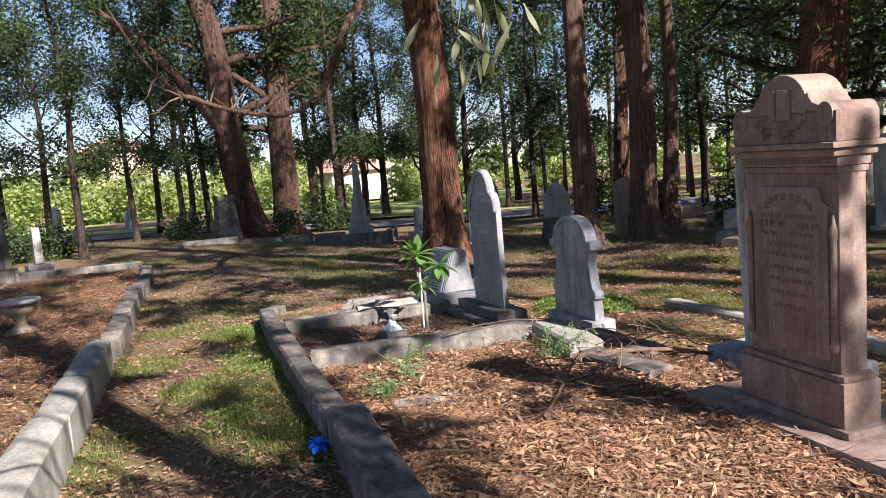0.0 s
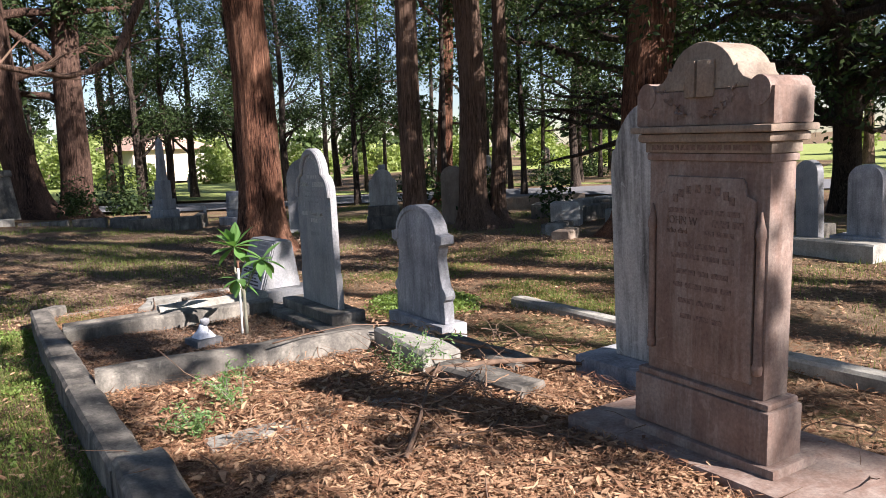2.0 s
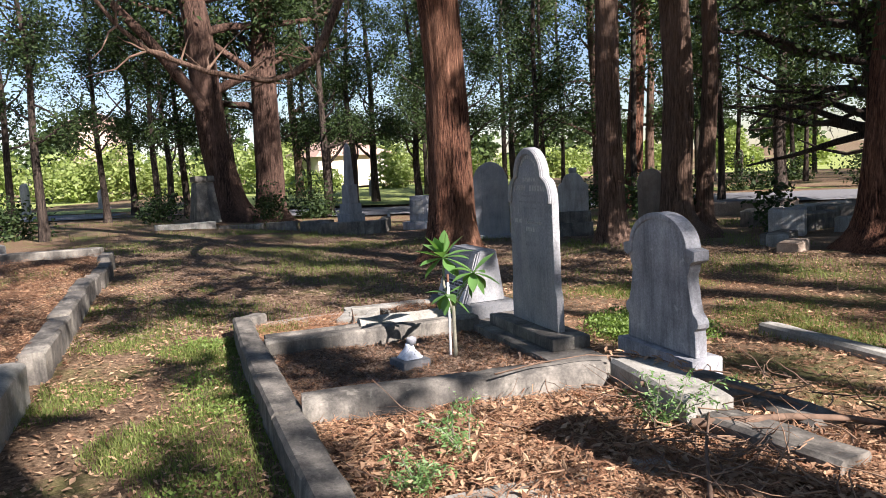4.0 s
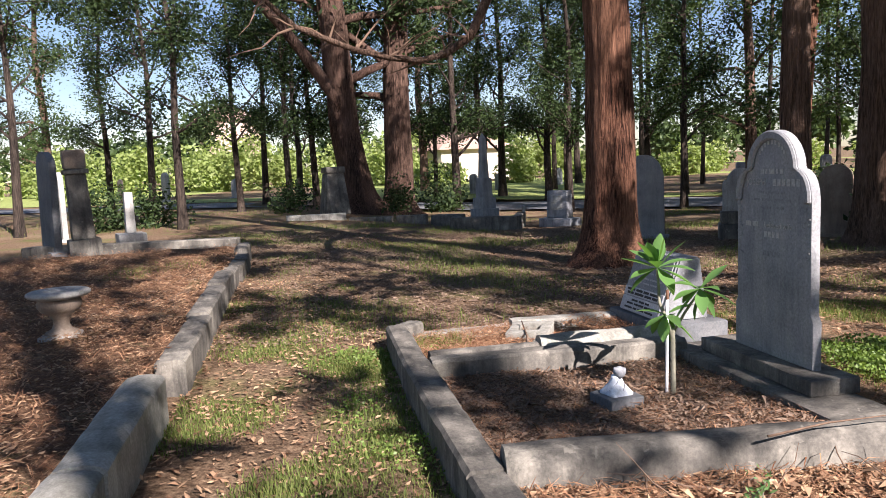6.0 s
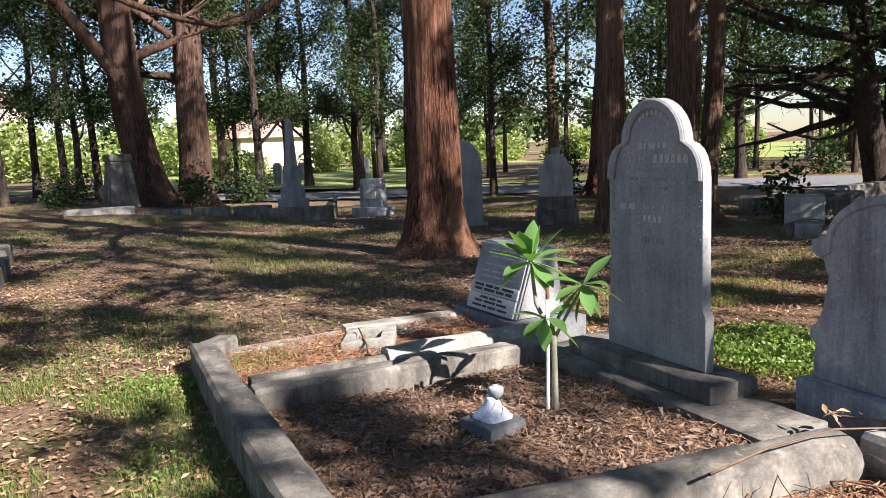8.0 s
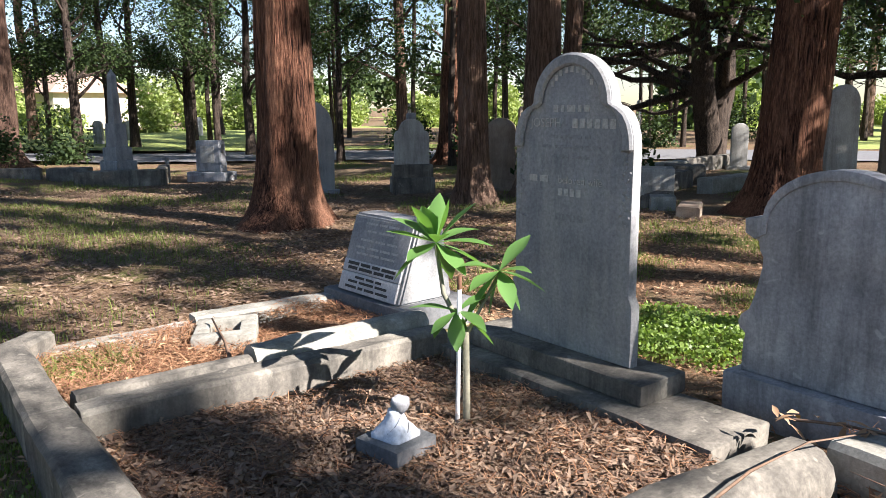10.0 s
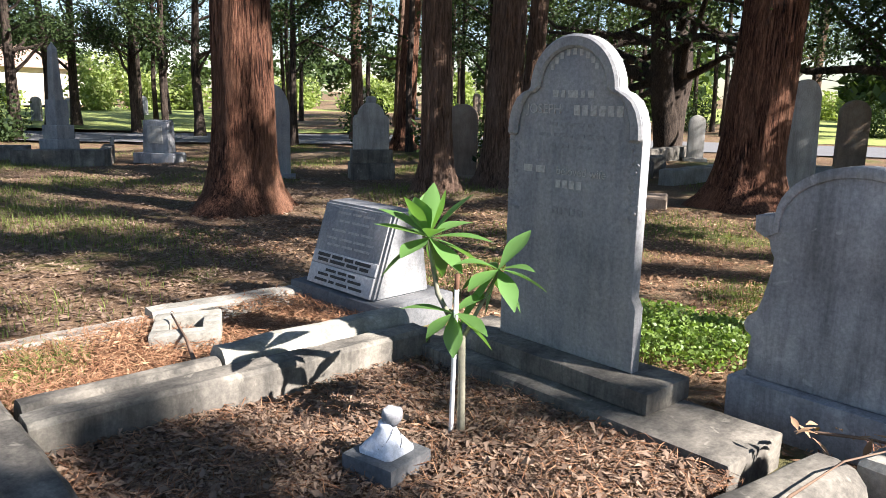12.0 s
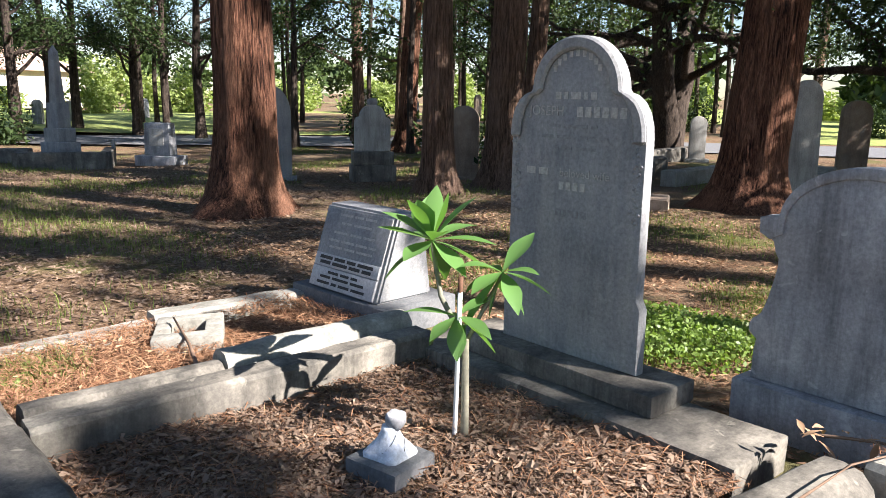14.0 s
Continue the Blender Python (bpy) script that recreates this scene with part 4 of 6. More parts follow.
for k in range(9):
    a = radians(150 - 15 * k)
    bars(tall, 1.16 + 0.12 * math.sin(a), [0.018], 0, 0.026, FAINT, -0.001, -0.13 * math.cos(a) * -1 * -1)
bars(tall, 1.11, [.03, .02, .05, .02, .03], 0.015, 0.03, FAINT)


# ---- broad dark headstone with a low arch and scrolled shoulders ----
def broad_profile(i=0.0):
    right = [(0.51, 0.0), (0.51, 0.13), (0.50, 0.18), (0.54, 0.205), (0.55, 0.235), (0.535, 0.265), (0.485, 0.30), (0.455, 0.37), (0.435, 0.45), (0.42, 0.51), (0.42, 0.55), (0.44, 0.575),
             (0.455, 0.62), (0.52, 0.65), (0.525, 0.71), (0.43, 0.72)]
    top = arc(0, 0.715, 0.415, 2, 178, 22, 0.225)
    return [(0.715 * u, 0.93 * z) for u, z in right + top + [(-u, z) for u, z in reversed(right)]]


ledge("plinth_stone", 3.56, 3.79, 5.98, 6.80, -0.05, 0.2, DARK_STONE, "dark grey base block of the broad headstone", 8)
broad = thing("headstone", pose(3.62, 6.39, 0.2, 0, 0, 0), "broad dark grey headstone with low arch and scrolled shoulders", "headstone", "headstones of the near row")
part("slab", slab(broad_profile(), 0.09, 0.01, 0.002, 2), DARK_STONE, broad)
part("cornice", slab([(0.715 * u, 0.93 * z) for u, z in [(0.47, 0.63), (0.53, 0.655), (0.535, 0.72), (0.43, 0.735)] + arc(0, 0.725, 0.43, 2, 178, 20, 0.235) + [(-0.43, 0.735), (-0.535, 0.72), (-0.53, 0.655), (-0.47, 0.63)] + [(-0.40, 0.66)] + arc(0, 0.70, 0.40, 175, 5, 20, 0.215) + [(0.40, 0.66)]], 0.115, 0.006, 0.001, 3), DARK_STONE, broad, "projecting moulded coping", m=pose(-0.012, 0, 0))

# ---- tall brown sandstone monument ----
ledge("plinth_stone", 3.07, 3.75, 2.62, 4.05, -0.1, 0.18, BROWN_STONE, "brown stone ledge below the tall monument", 9)
ledge("plinth_stone", 3.11, 3.7, 0.9, 2.6, -0.1, 0.16, BROWN_STONE, "cracked brown ledge stone covered with twigs", 10)
ledge("plinth_stone", 3.18, 3.47, 3.0, 3.78, 0.12, 0.22, BROWN_STONE, "brown stone step of the monument", 11)
mon = thing("headstone", pose(3.22, 3.39, 0.22, 1.6, 0, 0), "tall brown sandstone monument with moulded cornice and carved scroll", "headstone", "headstones of the near row")


def mon_block(name, hw, z0, z1, x0, x1, material, label="", bev=0.012, wear=0.002, seed=1):
    bm = box(x1 - x0, 2 * hw, z1 - z0, bev, 6, wear, seed)
    return part(name, bm, material, mon, label, m=pose((x0 + x1) / 2, 0, z0))


mon_block("base", 0.425, 0.0, 0.23, -0.015, 0.21, BROWN_STONE, seed=2)
mon_block("base_moulding", 0.412, 0.23, 0.262, -0.005, 0.20, BROWN_STONE, bev=0.014, seed=3)
mon_block("shaft", 0.365, 0.262, 1.24, 0.02, 0.18, BROWN_STONE, "reddish shaft with worn lettering", 0.006, 0.002, 4)
panel = [(-0.30, 0.32), (-0.30, 1.08), (-0.285, 1.09), (-0.25, 1.10), (-0.24, 1.15), (-0.225, 1.17), (0.225, 1.17), (0.24, 1.15), (0.25, 1.10), (0.285, 1.09), (0.30, 1.08), (0.30, 0.32)]
part("panel", slab(panel, 0.02, 0.008, 0.001, 5), BROWN_STONE, mon, "raised inscription panel with notched corners", m=pose(0.004, 0, 0))
for sgn in (-1, 1):
    v, f = lathe([(0.0, 0.36), (0.022, 0.37), (0.026, 0.40), (0.019, 0.42), (0.019, 0.92), (0.026, 0.94), (0.022, 0.97), (0.012, 1.0), (0.004, 1.04)], 14)
    put("colonnette", mesh("colonnette", v, f, BROWN_STONE, True), mon, pose(0.012, sgn * 0.333, 0))
mon_block("neck_moulding", 0.375, 1.235, 1.27, 0.005, 0.195, BROWN_STONE, bev=0.012, seed=5)
mon_block("frieze", 0.38, 1.27, 1.315, 0.0, 0.2, BUFF_STONE, "buff frieze with a line of lettering", 0.006, seed=6)
mon_block("cornice_lower", 0.40, 1.315, 1.355, -0.035, 0.23, BUFF_STONE, bev=0.018, seed=7)
mon_block("cornice", 0.425, 1.355, 1.385, -0.06, 0.25, BUFF_STONE, bev=0.01, seed=8)
mon_block("parapet", 0.41, 1.385, 1.53, -0.03, 0.225, BROWN_STONE, bev=0.01, seed=9)
for sgn in (-1, 1):
    v, f = tube([(-0.035, sgn * 0.335, 1.515), (0.23, sgn * 0.335, 1.515)], [0.058, 0.058], 18)
    f.append(tuple(range(18))[::-1])
    o = put("corner_roll", mesh("corner_roll", v, f, BROWN_STONE), mon, label="rounded roll on the parapet end")
ped = [(-0.30, 1.53), (-0.285, 1.56), (-0.24, 1.575), (-0.215, 1.60), (-0.205, 1.63)] + arc(0, 1.56, 0.20, 160, 20, 18, 0.165) + [(0.205, 1.63), (0.215, 1.60), (0.24, 1.575), (0.285, 1.56), (0.30, 1.53)]
part("pediment", slab(ped, 0.24, 0.008, 0.002, 10), BUFF_STONE, mon, "arched pediment with a carved open book", m=pose(-0.025, 0, 0))
for sgn in (-1, 1):
    bm = box(0.03, 0.085, 0.15, 0.008, 0, 0.001, 3)
    part("carved_book_leaf", bm, BUFF_STONE, mon, m=pose(-0.035, sgn * 0.045, 1.50, 0, 0, sgn * -14))
r0 = np.random.default_rng(12)
for sgn in (-1, 1):
    v, f = leaves([(-0.034, sgn * (0.06 + 0.15 * k / 40), 1.43 + 0.1 * (k / 40) ** 2) for k in range(40)], 0.03, 0.5, 0, 0.008, r0)
    tagged(put("carved_spray", mesh("carved_spray", v, f, BROWN_STONE), mon, label="shallow carved leaf spray"), kind="stuff")
bars(mon, 0.975, [.1, .06], 0.02, 0.03, FAINT_DARK, 0.003, -0.15)
bars(mon, 0.93, [.06, .1], 0.02, 0.02, FAINT_DARK, 0.003, -0.1)
bars(mon, 1.293, [0.06, 0.07, 0.02, 0.09, 0.05, 0.08, 0.04, 0.09, 0.05], 0.014, 0.022, FAINT_DARK, -0.002)
for z, w in ((1.02, [.1, .05, .09, .05, .07]), (0.87, [.09, .12, .05]), (0.82, [.1, .06, .1, .07]), (0.75, [.12, .06, .1]), (0.69, [.06, .1, .08, .06]), (0.62, [.1, .1, .05]), (0.55, [.07, .09, .06])):
    bars(mon, z, w, 0.02, 0.022, FAINT_DARK, 0.003)
lettering("JOHN W", 0.05, FAINT_DARK, mon, Matrix.Translation((0.002, 0.13, 0.975)) @ FACE)
lettering("who died", 0.036, FAINT_DARK, mon, Matrix.Translation((0.002, 0.16, 0.93)) @ FACE)
for k in range(8):
    a = radians(155 - 18.6 * k)
    bars(mon, 1.04 + 0.08 * math.sin(a), [0.03], 0, 0.035, FAINT_DARK, 0.003, -0.19 * math.cos(a))

mon.scale = (1.0, 0.81, 0.965)

# ---- pale mottled slab standing behind the monument ----
pale = thing("headstone", pose(3.98, 4.22, 0.2, 0, -1.0, 0), "pale round-shouldered headstone with black run-off stains", "headstone", "headstones of the near row")
part("slab", slab([(-0.40, 0), (-0.40, 1.14), (-0.385, 1.25)] + arc(0, 1.22, 0.365, 172, 8, 20, 0.33) + [(0.385, 1.25), (0.40, 1.14), (0.40, 0)], 0.13, 0.01, 0.003, 6), PALE_STONE, pale)
part("base", box(0.5, 0.98, 0.27, 0.02, 6, 0.006, 12), DARK_STONE, pale, "dark worn base block", m=pose(0.07, 0.09, -0.27))


# ---- sloping desk headstone ----
desk = thing("desk_headstone", pose(3.12, 8.99, 0.0, 0, 0, 3), "grey desk-shaped headstone with a pale lettered plaque", "headstone", "headstones of the near row")
part("base", box(0.56, 0.88, 0.22, 0.012, 6, 0.003, 3), SLATE, desk, m=pose(0.22, 0, -0.05))
bm = bmesh.new()
vs = [(-0.02, 0.17), (0.15, 0.66), (0.33, 0.66), (0.40, 0.17)]
a0 = [bm.verts.new((x, -0.335, z)) for x, z in vs]
a1 = [bm.verts.new((x, 0.335, z)) for x, z in vs]
bm.faces.new(a0), bm.faces.new(a1[::-1])
for k in range(4):
    bm.faces.new((a0[k], a1[k], a1[(k + 1) % 4], a0[(k + 1) % 4]))
bmesh.ops.recalc_face_normals(bm, faces=bm.faces)
bmesh.ops.bevel(bm, geom=list(bm.edges), offset=0.014, segments=2, affect='EDGES')
worn(bm, 0.002, 6, 2)
smooth_by_angle(bm)
part("body", bm, GREY_STONE, desk)
tilt = Matrix.Translation((-0.02, 0, 0.17)) @ pose(0, 0, 0, 0, 19.1, 0)
part("face_panel", box(0.012, 0.60, 0.45, 0.004), GREY_STONE, desk, "grey panel with worn lettering", m=tilt @ pose(-0.004, 0, 0.04))
part("plaque", box(0.016, 0.60, 0.12, 0.004), PLAQUE, desk, "pale plaque with dark lettering", m=tilt @ pose(-0.010, 0, 0.01))
part("plaque", box(0.016, 0.60, 0.075, 0.004), PLAQUE, desk, "pale worn plaque strip", m=tilt @ pose(-0.010, 0, 0.137))
for z, w, h in ((0.105, [.1, .08, .06], .016), (0.075, [.1, .15, .12], .016), (0.04, [.12, .05, .1, .12], .016), (0.19, [.12, .1, .08, .14], .02), (0.16, [.1, .14, .1, .08], .02)):
    bars(desk, z, w, 0.02, h, INK, -0.0195, 0, tilt)
for z, w in ((0.26, [.12, .1, .14]), (0.30, [.1, .12, .1, .06]), (0.35, [.14, .1, .1]), (0.41, [.1, .16]), (0.46, [.12, .08, .1])):
    bars(desk, z, w, 0.02, 0.014, FAINT, -0.011, 0, tilt)

# broken marble frame lying in the plot
frag = thing("marble_fragment", pose(2.2, 9.02, 0.05, 4, -3, -28), "broken hollow marble vase base lying in the needles", "stone fragment")
for sx, sy, w, d in ((0, 0.125, 0.34, 0.09), (0, -0.125, 0.34, 0.09), (0.125, 0, 0.09, 0.16), (-0.125, 0, 0.09, 0.16)):
    part("side", box(w, d, 0.10, 0.016, 0, 0.006, sx + sy), PALE_KERB, frag, m=pose(sx, sy, 0))

# ---- small white vase on its dark block ----
ledge("vase_base_block", 2.04, 2.26, 7.16, 7.38, 0.02, 0.12, SLATE, "square dark slate block among dry leaves", 14, "base block").matrix_world = pose(2.15, 7.27, 0.03, 0, 0, 12)
vase = thing("broken_vase", pose(2.15, 7.275, 0.128, 0, 0, 12), "cracked white plaster vase foot on a dark block", "vase")
bm = bmesh.new()
secs = [(0.072, 0.0, 0), (0.074, 0.012, 0), (0.066, 0.02, 0), (0.058, 0.035, 0.2), (0.04, 0.06, 0.6), (0.028, 0.09, 1), (0.026, 0.105, 1)]
prev = None
for hw, z, rd in secs:
    row = []
    for k in range(24):
        a = 2 * math.pi * (k + 0.5) / 24
        c, s = math.cos(a), math.sin(a)
        sq = hw / max(abs(c), abs(s))
        rr = sq * (1 - rd) + hw * 1.08 * rd
        row.append(bm.verts.new((c * rr, s * rr, z)))
    if prev:
        for k in range(24):
            bm.faces.new((prev[k], prev[(k + 1) % 24], row[(k + 1) % 24], row[k]))
    prev = row
bm.faces.new(prev)
smooth_by_angle(bm, 30)
part("foot", bm, PLASTER, vase)
v, f = lathe([(0.024, 0.10), (0.032, 0.112), (0.036, 0.13), (0.034, 0.145), (0.030, 0.148), (0.010, 0.140)], 22)
v = [Vector(q) + Vector((0, 0, 0.012 * noise.noise(Vector(q) * 30))) for q in v]
put("broken_rim", mesh("broken_rim", v, f, DARK_STONE, True), vase, pose(0.004, 0, 0, 6, 4, 0), "grey broken rim")
for k in range(3):
    pts = [(0.06 * math.cos(k * 1.3 + 3.4 + 0.22 * j) * (1.05 - j * 0.095), 0.06 * math.sin(k * 1.3 + 3.4 + 0.22 * j) * (1.05 - j * 0.095), 0.03 + j * 0.012) for j in range(6)]
    v, f = tube(pts, [0.0012] * 6, 4)
    put("crack_wire", mesh("crack_wire", v, f, INK), vase)

# ---- young broad-leaved plant with its white stake ----
pipe = thing("garden_stake", pose(2.468, 7.30, 0.03, 1, 0.5, 0), "white plastic stake with a rusty top beside the plant", "stake")
v, f = tube([(0, 0, -0.05), (0, 0, 0.3), (0, 0, 0.61)], [0.009] * 3, 12)
put("pole", mesh("pole", v, f, WHITE_PIPE, True), pipe)
v, f = tube([(0, 0, 0.61), (0, 0, 0.665)], [0.0095, 0.009], 12)
put("end_cap", mesh("end_cap", v, f, DARK_CAP, True), pipe, label="rusty brown end")

plant = thing("young_plant", pose(2.5, 7.28, 0.04), "young frangipani-like plant with glossy green leaf rosettes", "plant")
stems = [[(0, 0, -0.05), (0.0, 0.0, 0.2), (0.005, 0.01, 0.42)], [(0.005, 0.01, 0.40), (-0.02, 0.12, 0.56), (0.02, 0.22, 0.74)], [(0.005, 0.01, 0.40), (0.07, -0.01, 0.52), (0.16, -0.015, 0.64)], [(0.0, 0.01, 0.38), (-0.02, 0.01, 0.45), (-0.035, 0.02, 0.5)]]
for sp, r0_, r1_ in zip(stems, (0.016, 0.011, 0.009, 0.008), (0.013, 0.008, 0.006, 0.006)):
    v, f = tube(sp, [r0_, (r0_ + r1_) / 2, r1_], 10)
    put("stem", mesh("stem", v, f, STEM, True), plant)


def broad_leaf(base, d, up, length, width, bend):
    """One long oval leaf with a midrib fold and a droop."""
    d, up = Vector(d).normalized(), Vector(up)
    s = d.cross(up).normalized()
    n = s.cross(d).normalized()
    verts, faces = [], []
    N = 9
    for i in range(N):
        f = i / (N - 1)
        p = Vector(base) + d * length * f - Vector((0, 0, 1)) * bend * length * f * f
        w = width * 0.5 * (math.sin(math.pi * min(f * 0.975 + 0.02, 1)) ** 0.9) * (0.35 + 0.75 * f if f < 0.6 else 0.8)
        w = max(w, 0.002)
        lift = n * w * 0.28
        verts += [p + s * w + lift, p, p - s * w + lift]
    for i in range(N - 1):
        a = 3 * i
        faces += [(a, a + 1, a + 4, a + 3), (a + 1, a + 2, a + 5, a + 4)]
    return verts, faces


rp = np.random.default_rng(21)
for c, n, L, wide, top, low in (((0.02, 0.22, 0.75), 17, 0.26, 0.112, 1.45, -0.75), ((0.16, -0.015, 0.65), 12, 0.215, 0.105, 0.6, -1.2), ((-0.035, 0.02, 0.51), 9, 0.19, 0.1, 0.4, -1.25)):
    for k in range(n):
        a = 2.4 * k + rp.uniform(-0.25, 0.25)
        el = top + (low - top) * k / (n - 1) + rp.uniform(-0.12, 0.12)
        d = (math.cos(a) * math.cos(el), math.sin(a) * math.cos(el), math.sin(el))
        v, f = broad_leaf(c, d, (0, 0, 1) if abs(el) < 1.1 else (math.cos(a + 1.0), math.sin(a + 1.0), 0.2), L * rp.uniform(0.75, 1.08), wide * rp.uniform(0.85, 1.1), rp.uniform(0.02, 0.3))
        put("leaf", mesh("leaf", v, f, LEAF_PLANT, True), plant)


# ---- feathery seedlings ----
def seedling(x, y, z, h, seed, label):
    r = np.random.default_rng(seed)
    t = thing("seedling", pose(x, y, z), label, "seedling", "feathery seedlings")
    for k in range(6):
        a = r.uniform(0, 6.28)
        lp = limb_path((0, 0, 0), (math.cos(a) * 0.5, math.sin(a) * 0.5, 1), h * r.uniform(0.7, 1.15), 7, 0.16, r, -0.02)
        v, f = tube(lp, [0.004 * (1 - q / 9) + 0.001 for q in range(8)], 4)
        put("stem", mesh("stem", v, f, STEM), t)
        cc = []
        for q in range(2, 8):
            for s in range(3):
                dd = Vector((r.normal(), r.normal(), r.normal() * 0.3)).normalized()
                for w in range(6):
                    cc.append(tuple(lp[q] + dd * 0.014 * w))
        v, f = leaves(cc, 0.028, 0.3, 0.0, 0.004, r)
        tagged(put("frond", mesh("frond", v, f, LEAF_FERN), t), kind="stuff")
    return t


seedling(1.86, 5.42, 0.08, 0.34, 81, "silvery green feathery seedling in the bark litter")
seedling(1.55, 5.2, 0.08, 0.2, 84, "silvery green feathery seedling in the bark litter")
seedling(2.84, 5.33, 0.1, 0.40, 82, "bright green feathery seedling growing by the ledge")

# blue artificial flower beside the kerb
fl = thing("blue_flower", pose(1.0, 4.6, 0.06), "crumpled bright blue artificial flower against the kerb", "artificial flower")
rf = np.random.default_rng(4)
for k in range(16):
    a, el = rf.uniform(0, 6.28), rf.uniform(-0.2, 1.3)
    v, f = broad_leaf((0, 0, 0.03), (math.cos(a) * math.cos(el), math.sin(a) * math.cos(el), math.sin(el)), (0, 0.1, 1), 0.085, 0.06, 0.3)
    put("petal", mesh("petal", v, f, BLUE_CLOTH, True), fl)

# ---- stone urn in the needle litter ----
urn = thing("stone_urn", pose(-1.48, 9.86, 0.2), "low wide pale stone urn standing in needle litter", "urn")
v, f = lathe([(0.13, 0.0), (0.135, 0.03), (0.12, 0.05), (0.075, 0.07), (0.06, 0.11), (0.062, 0.15), (0.085, 0.17), (0.085, 0.185), (0.14, 0.215), (0.165, 0.25), (0.17, 0.29), (0.16, 0.30), (0.165, 0.32)], 36)
put("bowl", mesh("bowl", v, f, BUFF_STONE, True), urn)
v, f = lathe([(0.16, 0.318), (0.22, 0.335), (0.24, 0.352), (0.238, 0.37), (0.215, 0.382), (0.19, 0.385), (0.17, 0.375), (0.12, 0.36)], 36)
put("rim", mesh("rim", v, f, WHITE_STONE, True), urn, label="pale flared rim")
part("foot", box(0.3, 0.3, 0.1, 0.02, 0, 0.006, 2), WHITE_STONE, urn, m=pose(0, 0, -0.07))


# ---- other monuments ----
def round_stone(x, y, w, h, t, rz, material, label, seed, lean=(0, 0), pointed=False, base=None, z=None, crown=0.45):
    z = ground_z(x, y) if z is None else z
    st = thing("headstone", pose(x, y, z, lean[0], lean[1], rz), label, "headstone", "far headstones")
    hb = 0.0
    base = base or (w + 0.16, t + 0.16, 0.07)
    if base:
        bw, bd, hb = base
        part("base", box(bd, bw, hb + 0.08, 0.012, 4, 0.004, seed), material, st, m=pose(t / 2, 0, -0.08))
    hw = w / 2
    rz_ = w * crown
    if pointed:
        prof = [(-hw, hb - 0.1), (-hw, h - rz_)] + [(-hw * math.cos(radians(a)), h - rz_ + rz_ * math.sin(radians(a)) ** 0.85) for a in range(10, 90, 10)] + [(0, h)] + [(hw * math.cos(radians(a)), h - rz_ + rz_ * math.sin(radians(a)) ** 0.85) for a in range(80, 0, -10)] + [(hw, h - rz_), (hw, hb - 0.1)]
    else:
        prof = [(-hw, hb - 0.1)] + arc(0, h - rz_, hw, 180, 0, 16, rz_) + [(hw, hb - 0.1)]
    part("slab", slab(prof, t, 0.01, 0.003, seed), material, st)
    return st


round_stone(6.95, 16.85, 0.75, 1.6, 0.12, 58, GREY_STONE, "grey pointed headstone half hidden by a trunk", 1, pointed=True, crown=0.7)
round_stone(9.4, 14.7, 0.52, 1.25, 0.1, 35, BUFF_STONE, "buff round-topped headstone between two trunks", 2)
round_stone(11.5, 9.95, 0.42, 1.62, 0.12, 50, WHITE_STONE, "tall pale rounded headstone in sun", 3, (0, 3), crown=0.6)
round_stone(14.2, 10.3, 0.5, 1.35, 0.12, 50, BUFF_STONE, "weathered rounded headstone in broken light", 4)
round_stone(10.0, 7.1, 0.34, 1.15, 0.12, -8, GREY_STONE, "grey rounded headstone in shade", 5, (0, -2))
round_stone(9.7, 6.2, 0.42, 1.1, 0.14, 0, DARK_STONE, "dark upright headstone with a stepped base", 6, base=(0.7, 0.4, 0.25))
round_stone(16.0, 14.2, 0.35, 1.0, 0.12, 40, WHITE_STONE, "small pale upright stone", 7)
# the dark granite here carries the deep shade under the trees
round_stone(-3.85, 17.5, 0.85, 1.75, 0.12, 30, SLATE, "leaning headstone with an uneven top, darkened for shade", 8, (4, 0), pointed=True, z=0.2, crown=0.35)
round_stone(-5.1, 22.5, 0.55, 1.65, 0.12, 30, WHITE_STONE, "pale rounded headstone behind the dark one", 9)
# likewise, shade put into the colour by the dark granite
round_stone(-5.6, 13.6, 1.0, 1.9, 0.16, 20, SLATE, "tall headstone at the edge of the wood, darkened for shade", 10, z=0.2)
round_stone(-8.5, 26.5, 0.6, 1.2, 0.12, 10, GREY_STONE, "grey headstone among far graves", 11)
round_stone(-10.0, 30.0, 0.6, 1.3, 0.12, 30, BUFF_STONE, "buff headstone among far graves", 12)
round_stone(8.8, 39.0, 0.5, 1.2, 0.12, 30, DARK_STONE, "dark headstone beyond the road", 13, pointed=True)
round_stone(10.6, 41.0, 0.5, 1.1, 0.12, 30, DARK_STONE, "dark headstone beyond the road", 14)
for i, (x, y) in enumerate([(-12, 45), (-9, 47), (-6.5, 46), (-3, 48), (-14.5, 43), (20.5, 33), (25, 35), (28, 33.5), (31, 28.5), (15, 44)]):
    round_stone(x, y, 0.6, 1.1 + 0.25 * (i % 3), 0.12, 20 + 12 * i, (GREY_STONE, BUFF_STONE, WHITE_STONE)[i % 3], "small distant headstone in the far part of the cemetery", 20 + i, pointed=i % 2 == 0)

